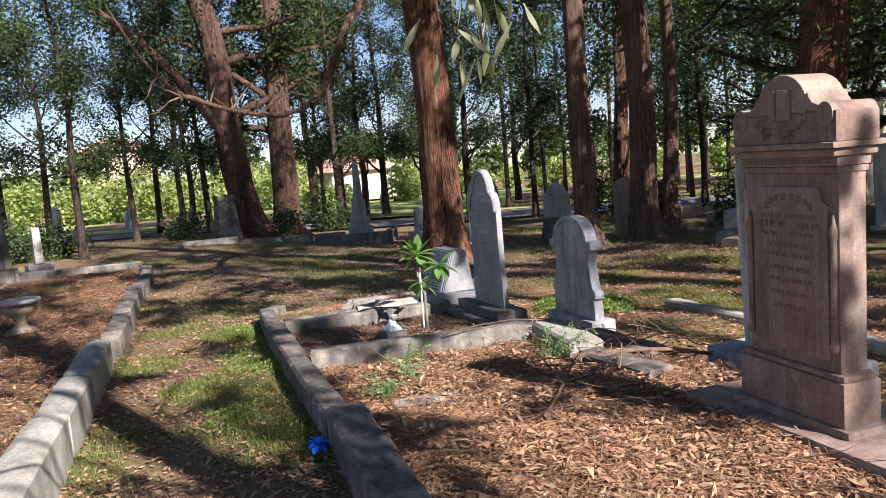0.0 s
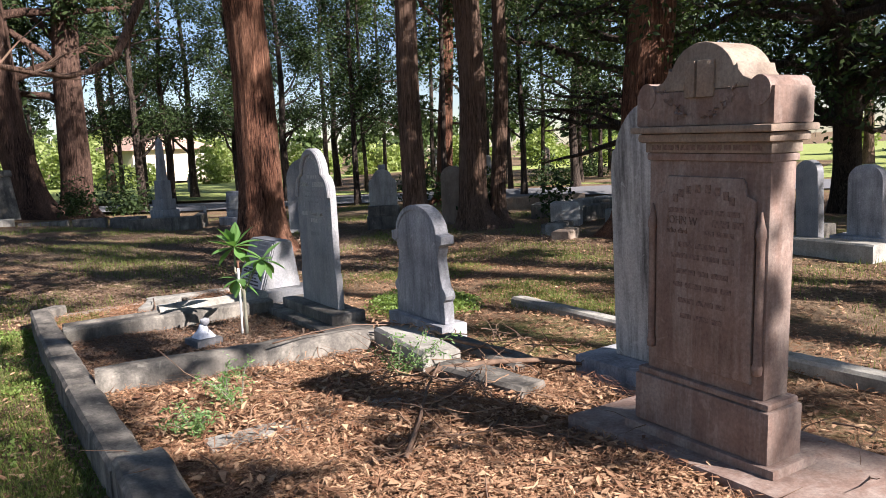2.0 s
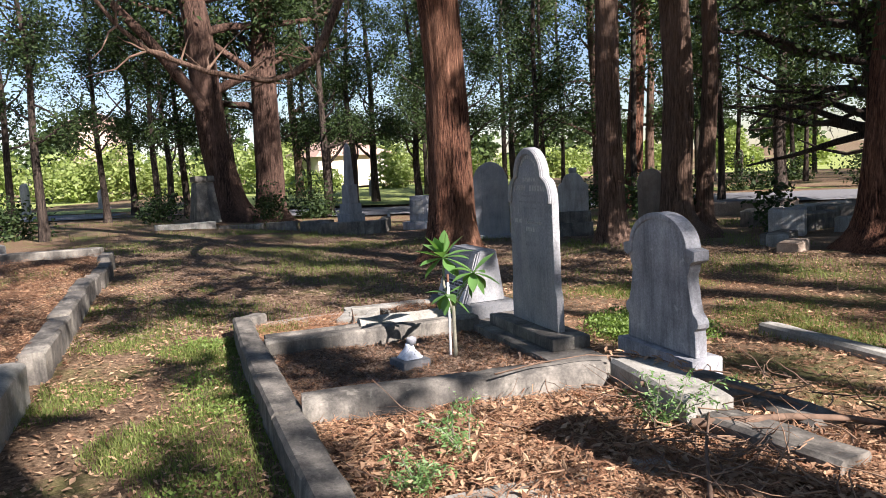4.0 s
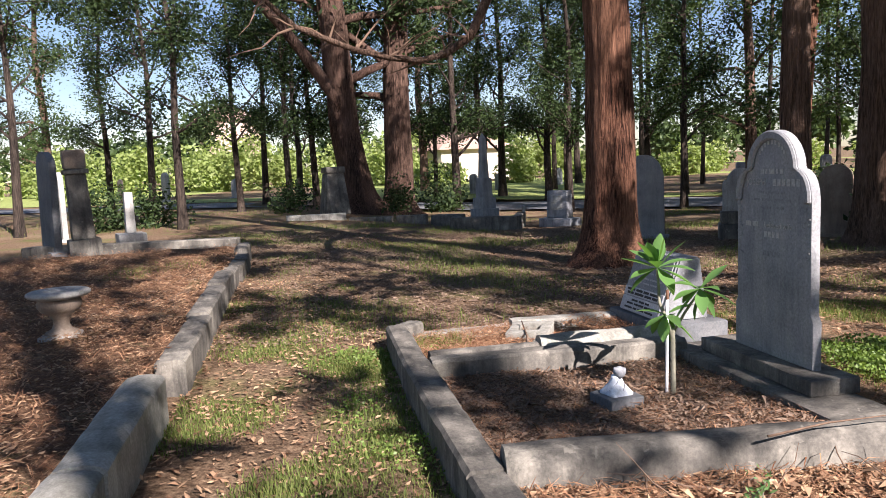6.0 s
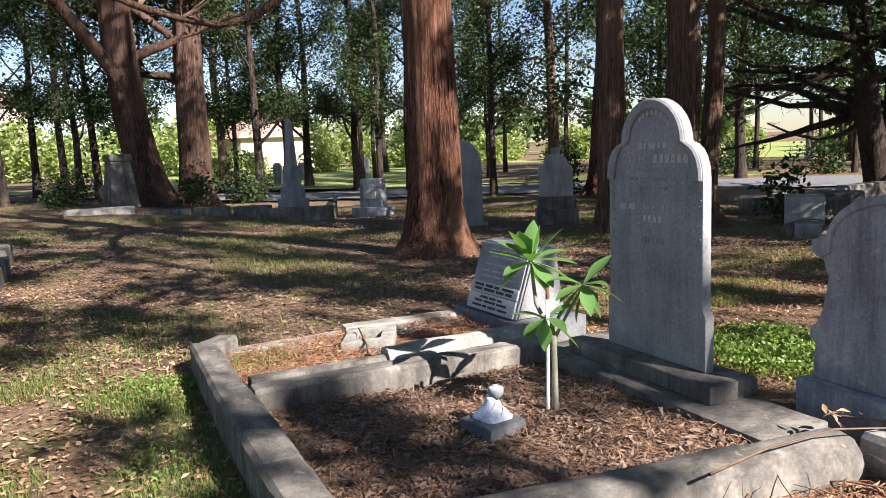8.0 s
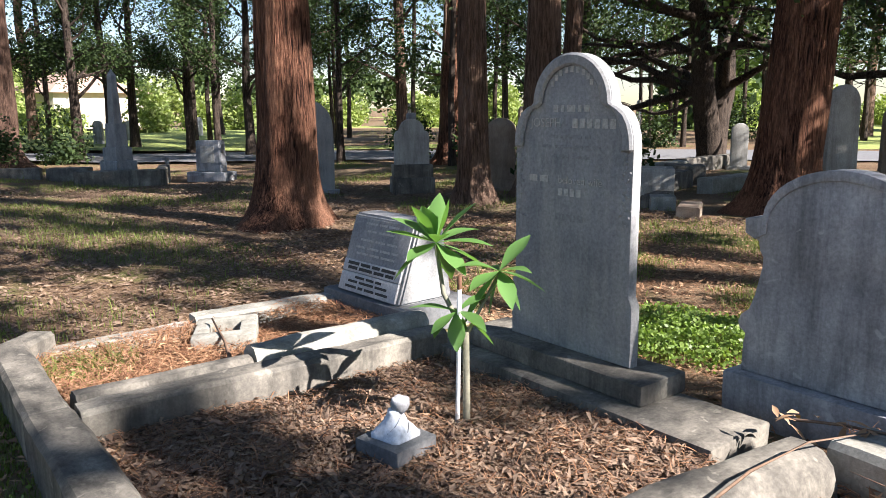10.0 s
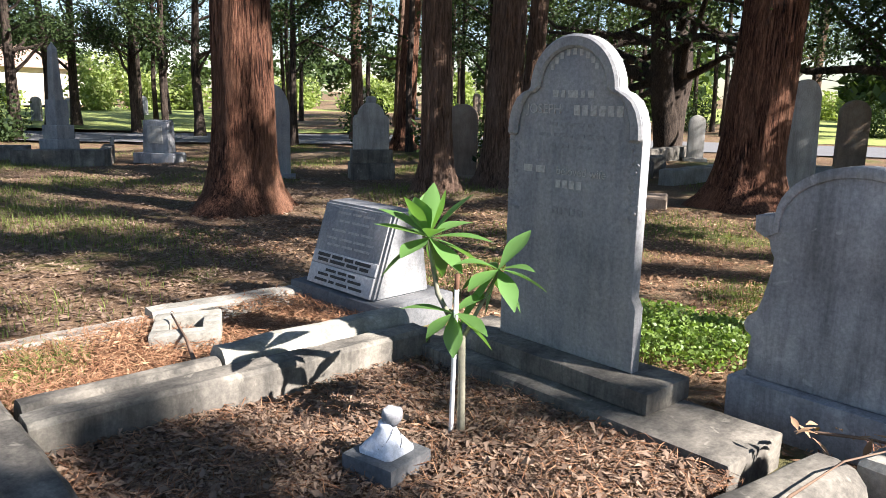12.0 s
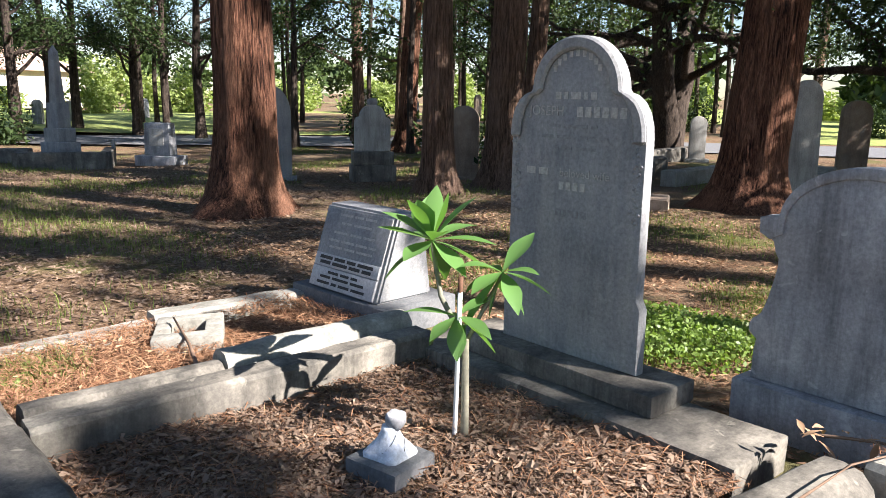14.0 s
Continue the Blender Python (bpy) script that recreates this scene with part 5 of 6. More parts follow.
# column with a carved cap; darker stone stands in for the shade on it
col = thing("memorial_column", pose(-3.15, 17.1, 0.15, 0, -2, 20), "grey fluted memorial column with a carved cap", "monument")
part("base", box(0.5, 0.5, 0.3, 0.02, 0, 0.004, 1), KERB_STONE, col)
part("shaft", box(0.36, 0.36, 1.1, 0.03, 0, 0.004, 2, 0.86), KERB_STONE, col, m=pose(0, 0, 0.3))
part("collar", box(0.4, 0.4, 0.08, 0.02, 0, 0.003, 3), KERB_STONE, col, m=pose(0, 0, 1.4))
part("cap", box(0.34, 0.34, 0.32, 0.05, 0, 0.015, 4), BUFF_STONE, col, "worn carved cap", m=pose(0, 0, 1.48))
# white cross with ferny growth at its foot
cr = thing("memorial_cross", pose(-3.0, 20.0, 0.1, 0, 0, 20), "pale marble memorial stump on a stepped foot", "monument")
part("foot", box(0.55, 0.55, 0.2, 0.03, 0, 0.004, 1), WHITE_STONE, cr)
part("shaft", box(0.2, 0.24, 0.85, 0.03, 0, 0.004, 2, 0.85), WHITE_STONE, cr, m=pose(0, 0, 0.2))

# broken tapered pillar, its stone darkened in place of shade
pil = thing("memorial_pillar", pose(1.6, 27.6, 0.0, 0, 0, 15), "tapered grey memorial pillar with a broken cap", "monument")
part("shaft", box(0.8, 0.8, 1.3, 0.03, 0, 0.006, 1, 0.68), KERB_STONE, pil)
part("cap", box(0.62, 0.62, 0.2, 0.04, 0, 0.03, 2), KERB_STONE, pil, "broken cap", m=pose(0, 0, 1.3))

# obelisk inside its kerb; greyer stone than white marble stands for its shade
ob_z = ground_z(5.2, 22.2)
obl = thing("obelisk", pose(5.15, 22.2, ob_z, 0, 0, 25), "pale grey marble obelisk on a stepped pedestal", "monument")
part("step", box(0.78, 0.78, 0.30, 0.02, 0, 0.004, 1), GREY_STONE, obl, m=pose(0, 0, 0.22))
part("pedestal", box(0.62, 0.62, 0.28, 0.02, 0, 0.004, 2), GREY_STONE, obl, m=pose(0, 0, 0.52))
part("die", box(0.46, 0.46, 0.5, 0.015, 0, 0.004, 3, 0.94), GREY_STONE, obl, m=pose(0, 0, 0.80))
part("needle", box(0.30, 0.30, 1.0, 0.012, 0, 0.003, 4, 0.62), GREY_STONE, obl, m=pose(0, 0, 1.30))
bm = bmesh.new()
bmesh.ops.create_cone(bm, segments=4, radius1=0.131, radius2=0.0, depth=0.14, cap_ends=True)
part("tip", bm, GREY_STONE, obl, m=pose(0, 0, 2.37, 0, 0, 45))
obl.scale = (0.68, 0.68, 1.0)
for p0, p1 in (((4.25, 21.75), (5.7, 21.2)), ((5.7, 21.2), (6.25, 22.6)), ((4.25, 21.75), (4.7, 23.1))):
    kerb(p0, p1, 0.22, 0.36, KERB_STONE, "stone surround of the obelisk plot", 71 + int(p0[0]), z0=ob_z)

# small plaque stone and a white marker
sm = thing("headstone", pose(6.85, 21.3, ground_z(6.85, 21.3), 0, 0, 35), "small dark headstone with a white plaque", "headstone", "far headstones")
part("base", box(0.5, 0.95, 0.22, 0.02, 4, 0.004, 1), DARK_STONE, sm)
part("body", box(0.28, 0.62, 0.68, 0.03, 0, 0.004, 2, 0.92), DARK_STONE, sm, m=pose(0, 0, 0.22))
part("plaque", box(0.02, 0.34, 0.36, 0.01), WHITE_STONE, sm, "white plaque", m=pose(-0.142, 0, 0.42, 0, 2, 0))
mk = tagged(new("white_marker", bpy.data.meshes.new("white_marker")), "thin white marker post", "marker")
bm = box(0.06, 0.1, 0.55, 0.01)
bm.to_mesh(mk.data)
bm.free()
mk.data.materials.append(WHITE_STONE)
mk.matrix_world = pose(6.25, 22.4, ground_z(6.25, 22.4) - 0.02)

# shouldered stone on a heavy base, its face in the sun
ez = ground_z(8.3, 15.7)
es = thing("headstone", pose(8.3, 15.75, ez, 0, 0, 62), "pale shouldered headstone on a heavy base catching sun", "headstone", "far headstones")
part("base", box(0.5, 0.74, 0.30, 0.015, 4, 0.004, 1), KERB_STONE, es, m=pose(0.05, 0, -0.03))
part("plinth", box(0.4, 0.68, 0.22, 0.015, 4, 0.004, 2), KERB_STONE, es, m=pose(0.05, 0, 0.27))
part("slab", slab([(-0.30, 0), (-0.30, 0.5), (-0.27, 0.56)] + arc(0, 0.56, 0.22, 175, 5, 14, 0.22) + [(0.27, 0.56), (0.30, 0.5), (0.30, 0)], 0.16, 0.01, 0.003, 3), WHITE_STONE, es, m=pose(-0.02, 0, 0.49))
part("finial", box(0.16, 0.16, 0.12, 0.03, 0, 0.006, 4), DARK_STONE, es, m=pose(0.06, 0, 1.25))
# square white block and its neighbours
for x, y, s, h, mt, lb in ((10.4, 12.25, 0.5, 0.45, WHITE_STONE, "square pale stone block in sun"), (9.3, 11.3, 0.3, 0.17, PALE_KERB, "low pale stone block"), (12.4, 13.1, 0.6, 0.35, KERB_STONE, "dark stone block of a far grave"), (11.6, 14.0, 0.8, 0.3, KERB_STONE, "dark stone block of a far grave")):
    b_ = tagged(new("stone_block", bpy.data.meshes.new("stone_block")), lb, "stone block", "stone blocks")
    bm = box(s, s * 1.1, h + 0.05, 0.015, 0, 0.006, x)
    bm.to_mesh(b_.data)
    bm.free()
    b_.data.materials.append(mt)
    b_.matrix_world = pose(x, y, ground_z(x, y) - 0.05, 0, 0, 40)


# ---- houses beyond the cemetery ----
def house(x, y, w, d, h, rz, wall, label, storeys=1):
    t = thing("house", pose(x, y, 0, 0, 0, rz), label, "house")
    part("wall", box(d, w, h, 0.02), wall, t)
    bm = bmesh.new()
    e = 0.5
    q = [(-d / 2 - e, -w / 2 - e, h), (d / 2 + e, -w / 2 - e, h), (d / 2 + e, w / 2 + e, h), (-d / 2 - e, w / 2 + e, h), (0, -w / 2 + d / 2, h + d * 0.28), (0, w / 2 - d / 2, h + d * 0.28)]
    vv = [bm.verts.new(p) for p in q]
    for fc in ((0, 1, 4), (1, 2, 5, 4), (2, 3, 5), (3, 0, 4, 5), (3, 2, 1, 0)):
        bm.faces.new([vv[k] for k in fc])
    bmesh.ops.recalc_face_normals(bm, faces=bm.faces)
    part("roof", bm, ROOF, t, "red tiled hip roof")
    for s in range(storeys):
        for k in range(3):
            win = part("window", box(0.06, 1.3, 1.2, 0.02), WHITE_PIPE, t, m=pose(-d / 2 - 0.02, (k - 1) * w / 3.4, 0.9 + 2.8 * s))
            part("pane", box(0.03, 1.1, 1.0, 0.0), WINDOW_DARK, win, m=pose(-0.03, 0, 0.1))
    return t


house(14.0, 66.0, 7, 6, 2.5, -70, CREAM_WALL, "small cream house with a red tiled roof beyond the road")
house(-6.5, 90.0, 7, 7, 7.0, -85, BRICK_FAR, "large pinkish brick building behind the shrubs", 3)

# ---- overhanging branch and leaf sprig near the path ----
shade_host = [o for o in bpy.data.objects if o.name.startswith("tall_tree")][0]  # the thick one behind the plots
inv = shade_host.matrix_world.inverted()
drop = [(4.75, 13.4, 5.6), (3.9, 13.0, 5.0), (3.2, 12.7, 4.1), (2.8, 12.5, 3.3), (2.6, 12.4, 2.95), (2.3, 12.45, 2.76), (2.0, 12.5, 2.69), (1.6, 12.3, 2.71), (1.2, 12.05, 2.76), (0.9, 11.9, 2.85), (0.55, 11.85, 2.98), (0.25, 11.8, 3.25), (0.0, 11.75, 3.6), (-0.3, 11.7, 4.2)]
v, f = tube([inv @ Vector(p) for p in drop], [0.09, 0.08, 0.07, 0.06, 0.053, 0.047, 0.042, 0.038, 0.035, 0.033, 0.03, 0.026, 0.02, 0.01], 10, 0.08, 2)
put("hanging_limb", mesh("hanging_limb", v, f, BROWN_BARK, True), shade_host, label="brown bare limb drooping low and curving up again")
rt = np.random.default_rng(44)
pieces = []
for k in range(24):
    p = Vector(drop[rt.integers(2, 13)])
    lp = limb_path(inv @ p, (rt.normal(), rt.normal() * 0.5, rt.normal() * 0.6 + 0.1), rt.uniform(0.3, 1.0), 4, 0.25, rt)
    pieces.append(tube(lp, [0.016, 0.012, 0.009, 0.006, 0.003], 5))
v, f = joined(pieces)
tagged(put("twig_work", mesh("twig_work", v, f, TWIG), shade_host), kind="stuff")
host2 = [o for o in bpy.data.objects if o.name.startswith("shade_tree")][2]  # the one behind the start
inv2 = host2.matrix_world.inverted()
spr = [(6.1, -8.0, 7.0), (3.8, -4.6, 6.0), (0.9, -1.5, 4.4), (0.75, 0.7, 3.2), (1.06, 1.8, 2.5), (1.15, 2.1, 2.15), (1.19, 2.16, 1.84)]
v, f = tube([inv2 @ Vector(p) for p in spr], [0.09, 0.06, 0.035, 0.018, 0.008, 0.005, 0.003], 7)
put("hanging_limb", mesh("hanging_limb", v, f, TWIG, True), host2, label="thin limb hanging in front of the graves")
for k in range(64):
    base = Vector(spr[5]).lerp(Vector(spr[6]), rt.uniform(0, 1)) + Vector((rt.normal(0, 0.06), rt.normal(0, 0.06), rt.normal(0, 0.08) + 0.06))
    d = Vector((rt.normal() * 0.5, rt.normal() * 0.5, -1 + rt.normal() * 0.35))
    v, f = broad_leaf(inv2 @ base, d, (rt.normal(), rt.normal(), 0.3), rt.uniform(0.07, 0.13), 0.024, 0.05)
    put("leaf", mesh("leaf", v, f, LEAF_OLIVE, True), host2)


# ---- fallen branches ----
def fallen(pts, r0_, label, material=TWIG):
    v, f = tube(pts, [r0_ * (1 - 0.6 * i / (len(pts) - 1)) for i in range(len(pts))], 8, 0.1, r0_ * 99)
    return tagged(new("fallen_branch", mesh("fallen_branch", v, f, material, True)), label, "fallen branch", "fallen branches")


fallen([(2.95, 5.2, 0.16), (3.15, 5.02, 0.2), (3.35, 5.0, 0.19), (3.55, 4.83, 0.2), (3.75, 4.8, 0.15), (4.0, 4.55, 0.12)], 0.026, "fallen branch lying across the ledge")
fallen([(2.2, 4.15, 0.15), (2.45, 4.45, 0.17), (2.75, 4.85, 0.2), (3.05, 5.2, 0.2)], 0.013, "brown fallen branch on the sunlit litter")
fallen([(2.3, 6.1, 0.28), (2.6, 6.12, 0.3), (2.9, 6.1, 0.31), (3.3, 6.05, 0.25)], 0.006, "thin dead twig lying along the rail")
fallen([(2.0, 8.45, 0.1), (2.1, 8.8, 0.13), (2.15, 9.1, 0.18)], 0.012, "thin dead stick in the broken plot")
fallen([(3.0, 5.7, 0.22), (3.3, 5.5, 0.25), (3.5, 5.15, 0.2), (3.55, 4.9, 0.16)], 0.016, "thin dead branch across the ledge")
r9 = np.random.default_rng(91)
pieces = []
for k in range(420):
    u = r9.uniform()
    if u < 0.35:
        x, y, z = r9.uniform(1.3, 3.5), r9.uniform(2.2, 5.0), 0.14
    elif u < 0.6:
        x, y, z = r9.uniform(2.6, 3.9), r9.uniform(4.6, 5.9), 0.16
    elif u < 0.75:
        x, y, z = r9.uniform(1.3, 3.2), r9.uniform(5.1, 6.2), 0.12
    elif u < 0.85:
        x, y, z = r9.uniform(3.0, 4.2), r9.uniform(1.8, 4.0), 0.14
    else:
        x, y, z = r9.uniform(-4, -0.7), r9.uniform(5, 16), 0.25
    a = r9.uniform(0, 6.28)
    lp = limb_path((x, y, z), (math.cos(a), math.sin(a), r9.normal(0, 0.12)), r9.uniform(0.15, 0.6), 5, 0.14, r9)
    pieces.append(tube(lp, [0.005, 0.0045, 0.004, 0.003, 0.002, 0.001], 4))
v, f = joined(pieces)
tagged(new("scattered_twigs", mesh("scattered_twigs", v, f, TWIG, True)), "dead twigs scattered over the litter", "twigs", kind="stuff")


pieces = []
for k in range(60):
    x, y = r9.normal(2.95, 0.35), r9.normal(4.8, 0.4)
    a = r9.uniform(0, 6.28)
    lp = limb_path((x, y, 0.17 + abs(r9.normal(0, 0.03))), (math.cos(a), math.sin(a), r9.normal(0, 0.1)), r9.uniform(0.15, 0.5), 6, 0.2, r9)
    pieces.append(tube(lp, [0.0042, 0.004, 0.0034, 0.0028, 0.002, 0.0015, 0.001], 5))
v, f = joined(pieces)
tagged(new("scattered_twigs", mesh("scattered_twigs", v, f, PALE_TWIG, True)), "pale dry sticks heaped near the ledge", "twigs", kind="stuff")


# ---- leaf litter, needles and grass ----
def scatter(name, n, box_, z, length, aspect, material, label, category, seed, tilt=0.2, curl=0.1, keep=None):
    """Flat dry flakes strewn over a bed: each a bent blade of four points lying at a small angle."""
    r = np.random.default_rng(seed)
    x0, x1, y0, y1 = box_
    x, y = r.uniform(x0, x1, n), r.uniform(y0, y1, n)
    if keep is not None:
        k = np.array([keep(a, b) for a, b in zip(x, y)]) > r.uniform(0, 1, n)
        x, y = x[k], y[k]
        n = len(x)
    if z < 0.05:
        zz = 0.012 + np.array([ground_z(a, b) + 0.03 * noise.noise(Vector((a * 0.7, b * 0.7, 1))) + 0.015 * noise.noise(Vector((a * 2.1, b * 2.1, 5))) for a, b in zip(x, y)]) + r.uniform(0, 0.012, n)
    else:
        zz = z + np.array([0.04 * noise.noise(Vector((a * 1.6, b * 1.6, 3))) for a, b in zip(x, y)]) + r.uniform(0, 0.03, n)
    a = r.uniform(0, 2 * np.pi, n)
    L = length * r.uniform(0.5, 1.4, n)
    d = np.stack([np.cos(a), np.sin(a), r.normal(0, tilt, n)], 1) * L[:, None]
    s = np.stack([-np.sin(a), np.cos(a), r.normal(0, tilt, n)], 1) * (L * aspect * r.uniform(0.6, 1.4, n))[:, None]
    c = np.stack([x, y, zz], 1)
    up = np.zeros((n, 3))
    up[:, 2] = L * r.normal(0, curl, n)
    v = np.stack([c - d / 2, c + s / 2 + up, c + d / 2, c - s / 2 + up], 1).reshape(-1, 3)
    return tagged(new(name, mesh(name, v, np.arange(4 * n).reshape(-1, 4).tolist(), material)), label, category, kind="stuff")


scatter("leaf_litter", 60000, (1.3, 3.6, 1.6, 4.9), 0.12, 0.032, 0.42, LITTER, "pale sunlit bark chips and dry leaves", "leaf litter", 101)
scatter("leaf_litter", 4000, (1.3, 3.6, 1.6, 6.0), 0.14, 0.062, 0.33, LITTER, "larger pale dry leaves on the bark chips", "leaf litter", 121, 0.25, 0.15)
scatter("leaf_litter", 20000, (1.25, 3.2, 4.9, 6.25), 0.10, 0.034, 0.38, LITTER, "dry leaves and bark chips between rails", "leaf litter", 102)
scatter("leaf_litter", 3500, (1.25, 2.98, 6.45, 8.06), 0.07, 0.045, 0.36, LITTER_DARK, "larger curled dry leaves in the kerbed plot", "leaf litter", 122, 0.25, 0.2)
scatter("leaf_litter", 48000, (1.25, 2.98, 6.45, 8.06), 0.06, 0.024, 0.42, LITTER_DARK, "dry brown leaves inside the kerbed plot", "leaf litter", 103)
scatter("leaf_litter", 3500, (1.25, 3.0, 8.4, 9.35), 0.07, 0.04, 0.3, LITTER, "dry leaves in the broken plot", "leaf litter", 104)
scatter("needle_litter", 9000, (1.25, 3.1, 8.35, 9.4), 0.08, 0.11, 0.03, NEEDLES, "red dry needles in the broken plot", "needles", 105, 0.25, 0.1)
scatter("needle_litter", 34000, (-5.0, -0.55, 4.0, 16.5), 0.24, 0.12, 0.035, NEEDLES, "red dry needles behind the long kerb", "needles", 106, 0.25, 0.1)
scatter("leaf_litter", 40000, (-4.5, -0.5, 2.0, 16.0), 0.23, 0.042, 0.35, LITTER, "dry leaves behind the long kerb", "leaf litter", 107)
scatter("needle_litter", 6000, (1.3, 3.6, 4.5, 6.2), 0.12, 0.13, 0.03, NEEDLES, "red dry needles between rails", "needles", 108, 0.25, 0.1)
scatter("leaf_litter", 24000, (3.4, 9.0, 2.0, 12.5), 0.015, 0.05, 0.4, LITTER, "dry leaves on the earth behind the headstones", "leaf litter", 109, keep=lambda a, b: 1.2 - (a - 3.4) / 7)
scatter("leaf_litter", 16000, (-0.4, 1.08, 1.0, 14), 0.015, 0.045, 0.4, LITTER, "dry leaves on the path between the rows", "leaf litter", 110, keep=lambda a, b: 0.35 + abs(noise.noise(Vector((a, b * 0.8, 2)))) + (0.5 if b < 5 else 0))
scatter("leaf_litter", 60000, (-2, 9, 9.6, 21), -0.04, 0.05, 0.4, LITTER_DARK, "dry leaves under the trees", "leaf litter", 111)


def grass(name, n, box_, h, label, seed, keep):
    r = np.random.default_rng(seed)
    x0, x1, y0, y1 = box_
    x, y = r.uniform(x0, x1, n), r.uniform(y0, y1, n)
    k = np.array([keep(a, b) for a, b in zip(x, y)]) > r.uniform(0, 1, n)
    x, y = x[k], y[k]
    n = len(x)
    z = np.array([ground_z(a, b) + 0.03 * noise.noise(Vector((a * 0.7, b * 0.7, 1))) for a, b in zip(x, y)]) - 0.01
    a = r.uniform(0, 2 * np.pi, n)
    H = h * r.uniform(0.4, 1.3, n)
    W = 0.0026 * r.uniform(0.7, 1.5, n)
    bx, by = np.cos(a) * H * r.uniform(0.2, 0.9, n), np.sin(a) * H * r.uniform(0.2, 0.9, n)
    sx, sy = -np.sin(a) * W, np.cos(a) * W
    p0 = np.stack([x - sx, y - sy, z], 1)
    p1 = np.stack([x + sx, y + sy, z], 1)
    m0 = np.stack([x + bx * .35 - sx * .8, y + by * .35 - sy * .8, z + H * .6], 1)
    m1 = np.stack([x + bx * .35 + sx * .8, y + by * .35 + sy * .8, z + H * .6], 1)
    t = np.stack([x + bx, y + by, z + H * 0.95], 1)
    v = np.stack([p0, p1, m1, m0, t], 1).reshape(-1, 3)
    i = np.arange(n)[:, None] * 5
    faces = (i + np.array([0, 1, 2, 3])).tolist() + (i + np.array([3, 2, 4])).tolist()
    return tagged(new(name, mesh(name, v, faces, GRASS)), label, "grass", kind="stuff")


def tuft(a, b, s=1.2, o=0.0):
    return max(noise.noise(Vector((a * s, b * s, 11 + o))) * 2.4 + 0.12, 0)


grass("grass", 95000, (-0.38, 1.06, 3.5, 13), 0.045, "short green grass on the path between the rows", 201, lambda a, b: tuft(a, b) * (1 if b > 5 else 0.4))
grass("grass", 50000, (3.7, 6.2, 5.2, 9.5), 0.055, "bright sunlit grass behind the headstones", 202, lambda a, b: tuft(a, b, 0.8, 5) * (1.3 if a < 5.6 else 0.6))
grass("grass", 130000, (-2, 12, 9.5, 24), 0.085, "patchy grass under the trees", 203, lambda a, b: tuft(a, b, 0.55, 9) * 0.9)
grass("grass", 5000, (1.25, 1.9, 8.4, 9.5), 0.12, "grass tuft in the broken plot", 204, lambda a, b: max(1 - ((a - 1.45) ** 2 + (b - 9.0) ** 2) * 9, 0))
grass("grass", 30000, (5, 14, 2, 9.5), 0.08, "patchy grass beyond the low kerb", 205, lambda a, b: tuft(a, b, 0.6, 3))
grass("grass", 24000, (-12, 30, 24, 44), 0.16, "sunlit grass along the road", 206, lambda a, b: tuft(a, b, 0.3, 6))

grass("grass", 16000, (3.9, 5.0, 6.9, 8.3), 0.085, "bright green clump of grass behind the headstones", 207, lambda a, b: max(1 - ((a - 4.4) ** 2 * 5 + (b - 7.6) ** 2 * 3), 0))
grass("grass", 42000, (0.45, 1.12, 4.6, 9.2), 0.05, "green grass and clover beside the kerb", 208, lambda a, b: min(max((a - 0.45) * 2.2, 0), 1) * (0.25 + tuft(a, b, 0.5, 4)))
scatter("needle_litter", 16000, (1.3, 3.7, 1.6, 5.0), 0.135, 0.11, 0.028, NEEDLES, "red dry needles over the bark chips", "needles", 131, 0.22, 0.1)
scatter("needle_litter", 5000, (1.25, 2.98, 6.4, 8.06), 0.075, 0.1, 0.028, NEEDLES, "red dry needles in the kerbed plot", "needles", 132, 0.22, 0.1)
scatter("needle_litter", 14000, (3.5, 6.5, 3.0, 9.5), 0.02, 0.12, 0.03, NEEDLES, "red dry needles behind the headstones", "needles", 133, 0.2, 0.1)


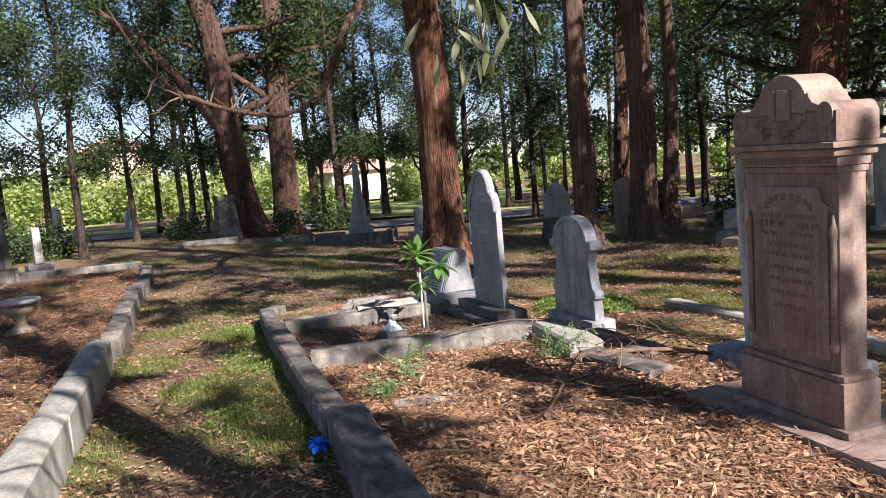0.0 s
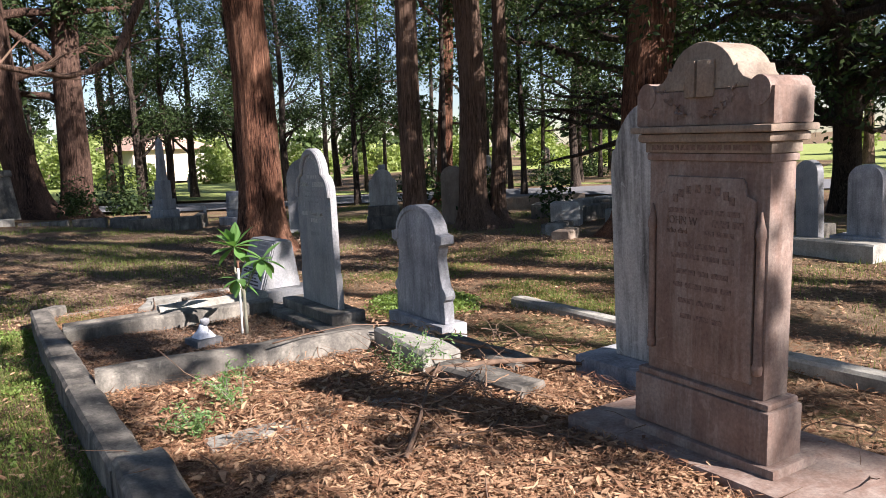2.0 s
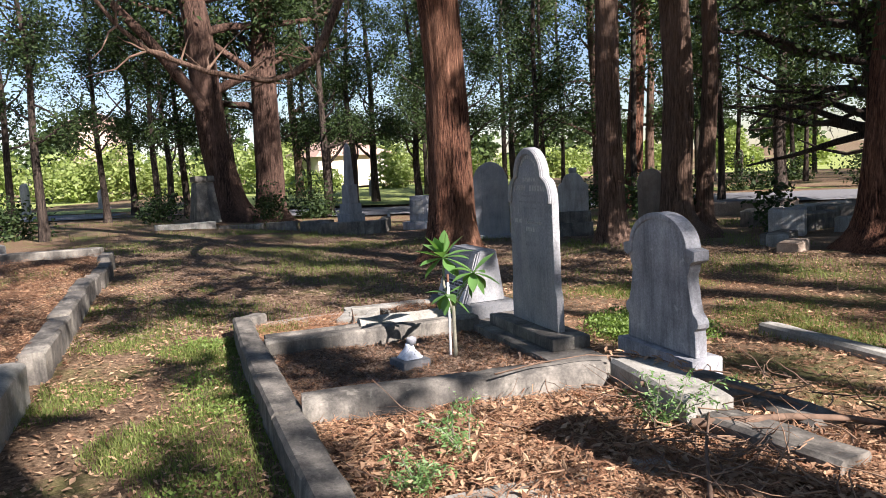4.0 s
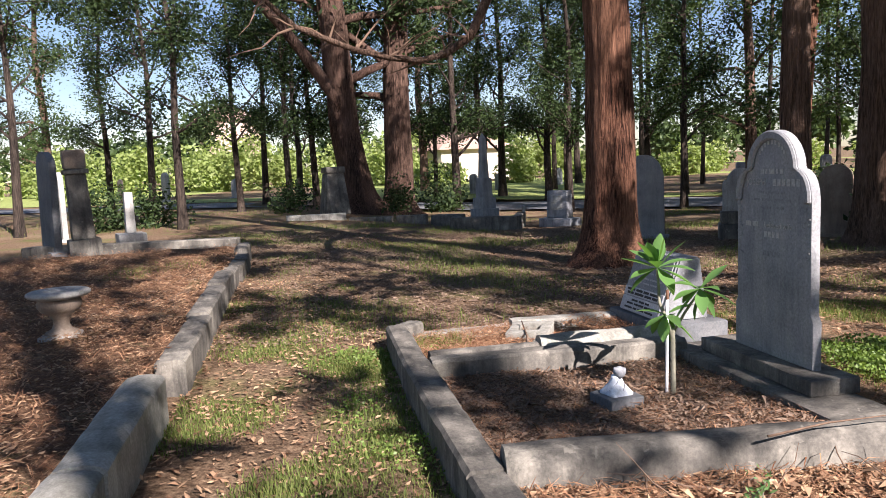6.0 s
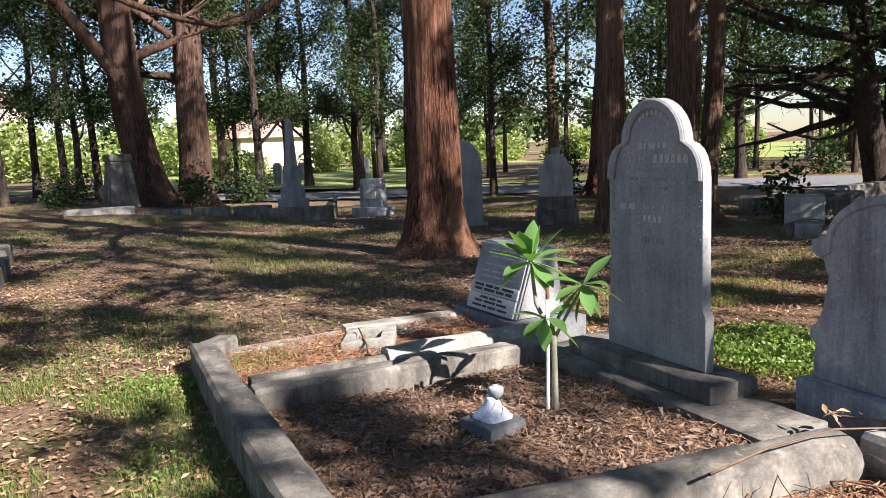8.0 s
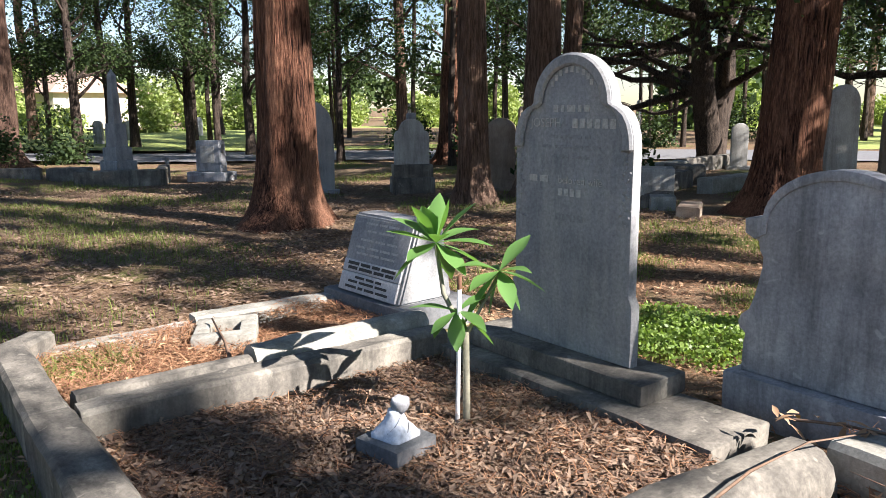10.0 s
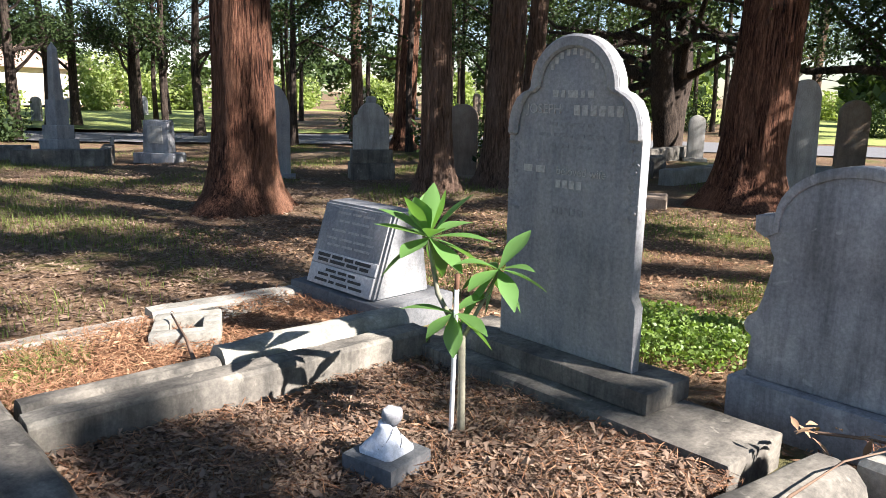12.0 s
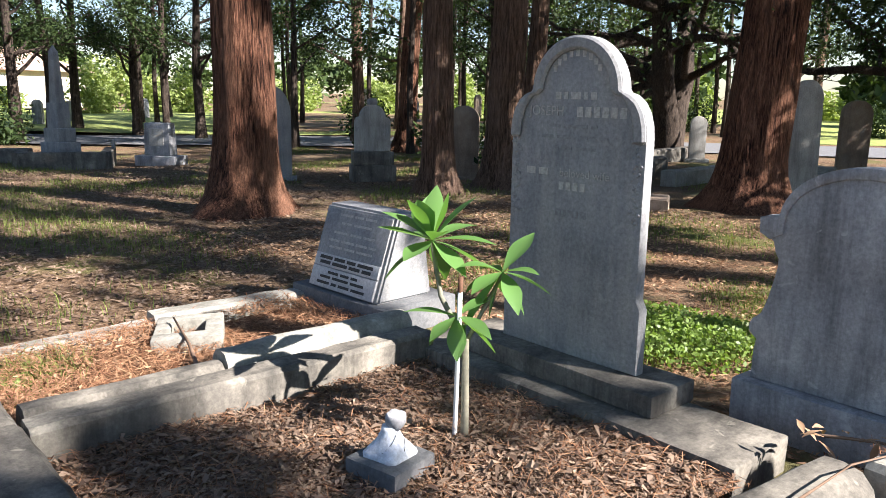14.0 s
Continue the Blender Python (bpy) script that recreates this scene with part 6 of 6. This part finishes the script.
def ground_cover(name, n, box_, height, leaf, material, label, seed, keep):
    """Low leafy weeds: many small rounded leaves heaped over the ground."""
    r = np.random.default_rng(seed)
    x, y = r.uniform(box_[0], box_[1], n), r.uniform(box_[2], box_[3], n)
    k = np.array([keep(a, b) for a, b in zip(x, y)])
    ok = k > r.uniform(0, 1, n)
    x, y, k = x[ok], y[ok], k[ok]
    lumps = np.array([0.6 + 0.8 * abs(noise.noise(Vector((a * 4, b * 4, 2)))) for a, b in zip(x, y)])
    z = np.array([ground_z(a, b) for a, b in zip(x, y)]) + height * np.sqrt(np.clip(k, 0, 1)) * lumps * r.uniform(0.25, 1.0, len(x)) ** 0.6
    v, f = leaves(np.stack([x, y, z], 1), leaf, 0.7, -0.1, 0.008, r)
    return tagged(new(name, mesh(name, v, f, material)), label, "weeds", kind="stuff")


ground_cover("leafy_weeds", 26000, (3.8, 5.3, 6.6, 8.6), 0.15, 0.026, LEAF_WEED, "bright green leafy weeds behind the headstones", 211, lambda a, b: max(1 - ((a - 4.35) ** 2 * 3.2 + (b - 7.55) ** 2 * 1.9), 0))
ground_cover("leafy_weeds", 9000, (0.4, 1.06, 4.4, 9.4), 0.07, 0.022, LEAF_WEED, "low clover among the grass beside the kerb", 212, lambda a, b: max(noise.noise(Vector((a * 2, b * 1.5, 8))) * 1.8, 0))
ground_cover("leafy_weeds", 3500, (1.2, 1.75, 8.6, 9.4), 0.1, 0.024, LEAF_WEED, "green weeds at the corner of the broken plot", 213, lambda a, b: max(1 - ((a - 1.42) ** 2 * 14 + (b - 9.0) ** 2 * 9), 0))

# curled dead leaves caught on the broken rail
spray = thing("dead_leaf_spray", pose(3.3, 6.0, 0.235), "curled brown dead leaves on a twig caught on the rail", "dead leaves")
rd = np.random.default_rng(77)
twig = limb_path((-0.1, 0.3, 0.0), (0.3, -1.0, -0.03), 0.6, 7, 0.06, rd)
v, f = tube(twig, [0.006, 0.0055, 0.005, 0.0045, 0.004, 0.003, 0.002, 0.001], 6)
put("twig", mesh("twig", v, f, TWIG, True), spray)
for k in range(38):
    p = twig[int(rd.integers(0, 8))] + Vector((rd.normal(0, 0.03), rd.normal(0, 0.04), abs(rd.normal(0, 0.012))))
    v, f = broad_leaf(p, (rd.normal(), rd.normal(), rd.normal(0, 0.15) - 0.1), (rd.normal(0, 0.4), rd.normal(0, 0.4), 1), rd.uniform(0.05, 0.085), 0.03, rd.uniform(0.1, 0.5))
    put("leaf", mesh("leaf", v, f, LITTER, True), spray)
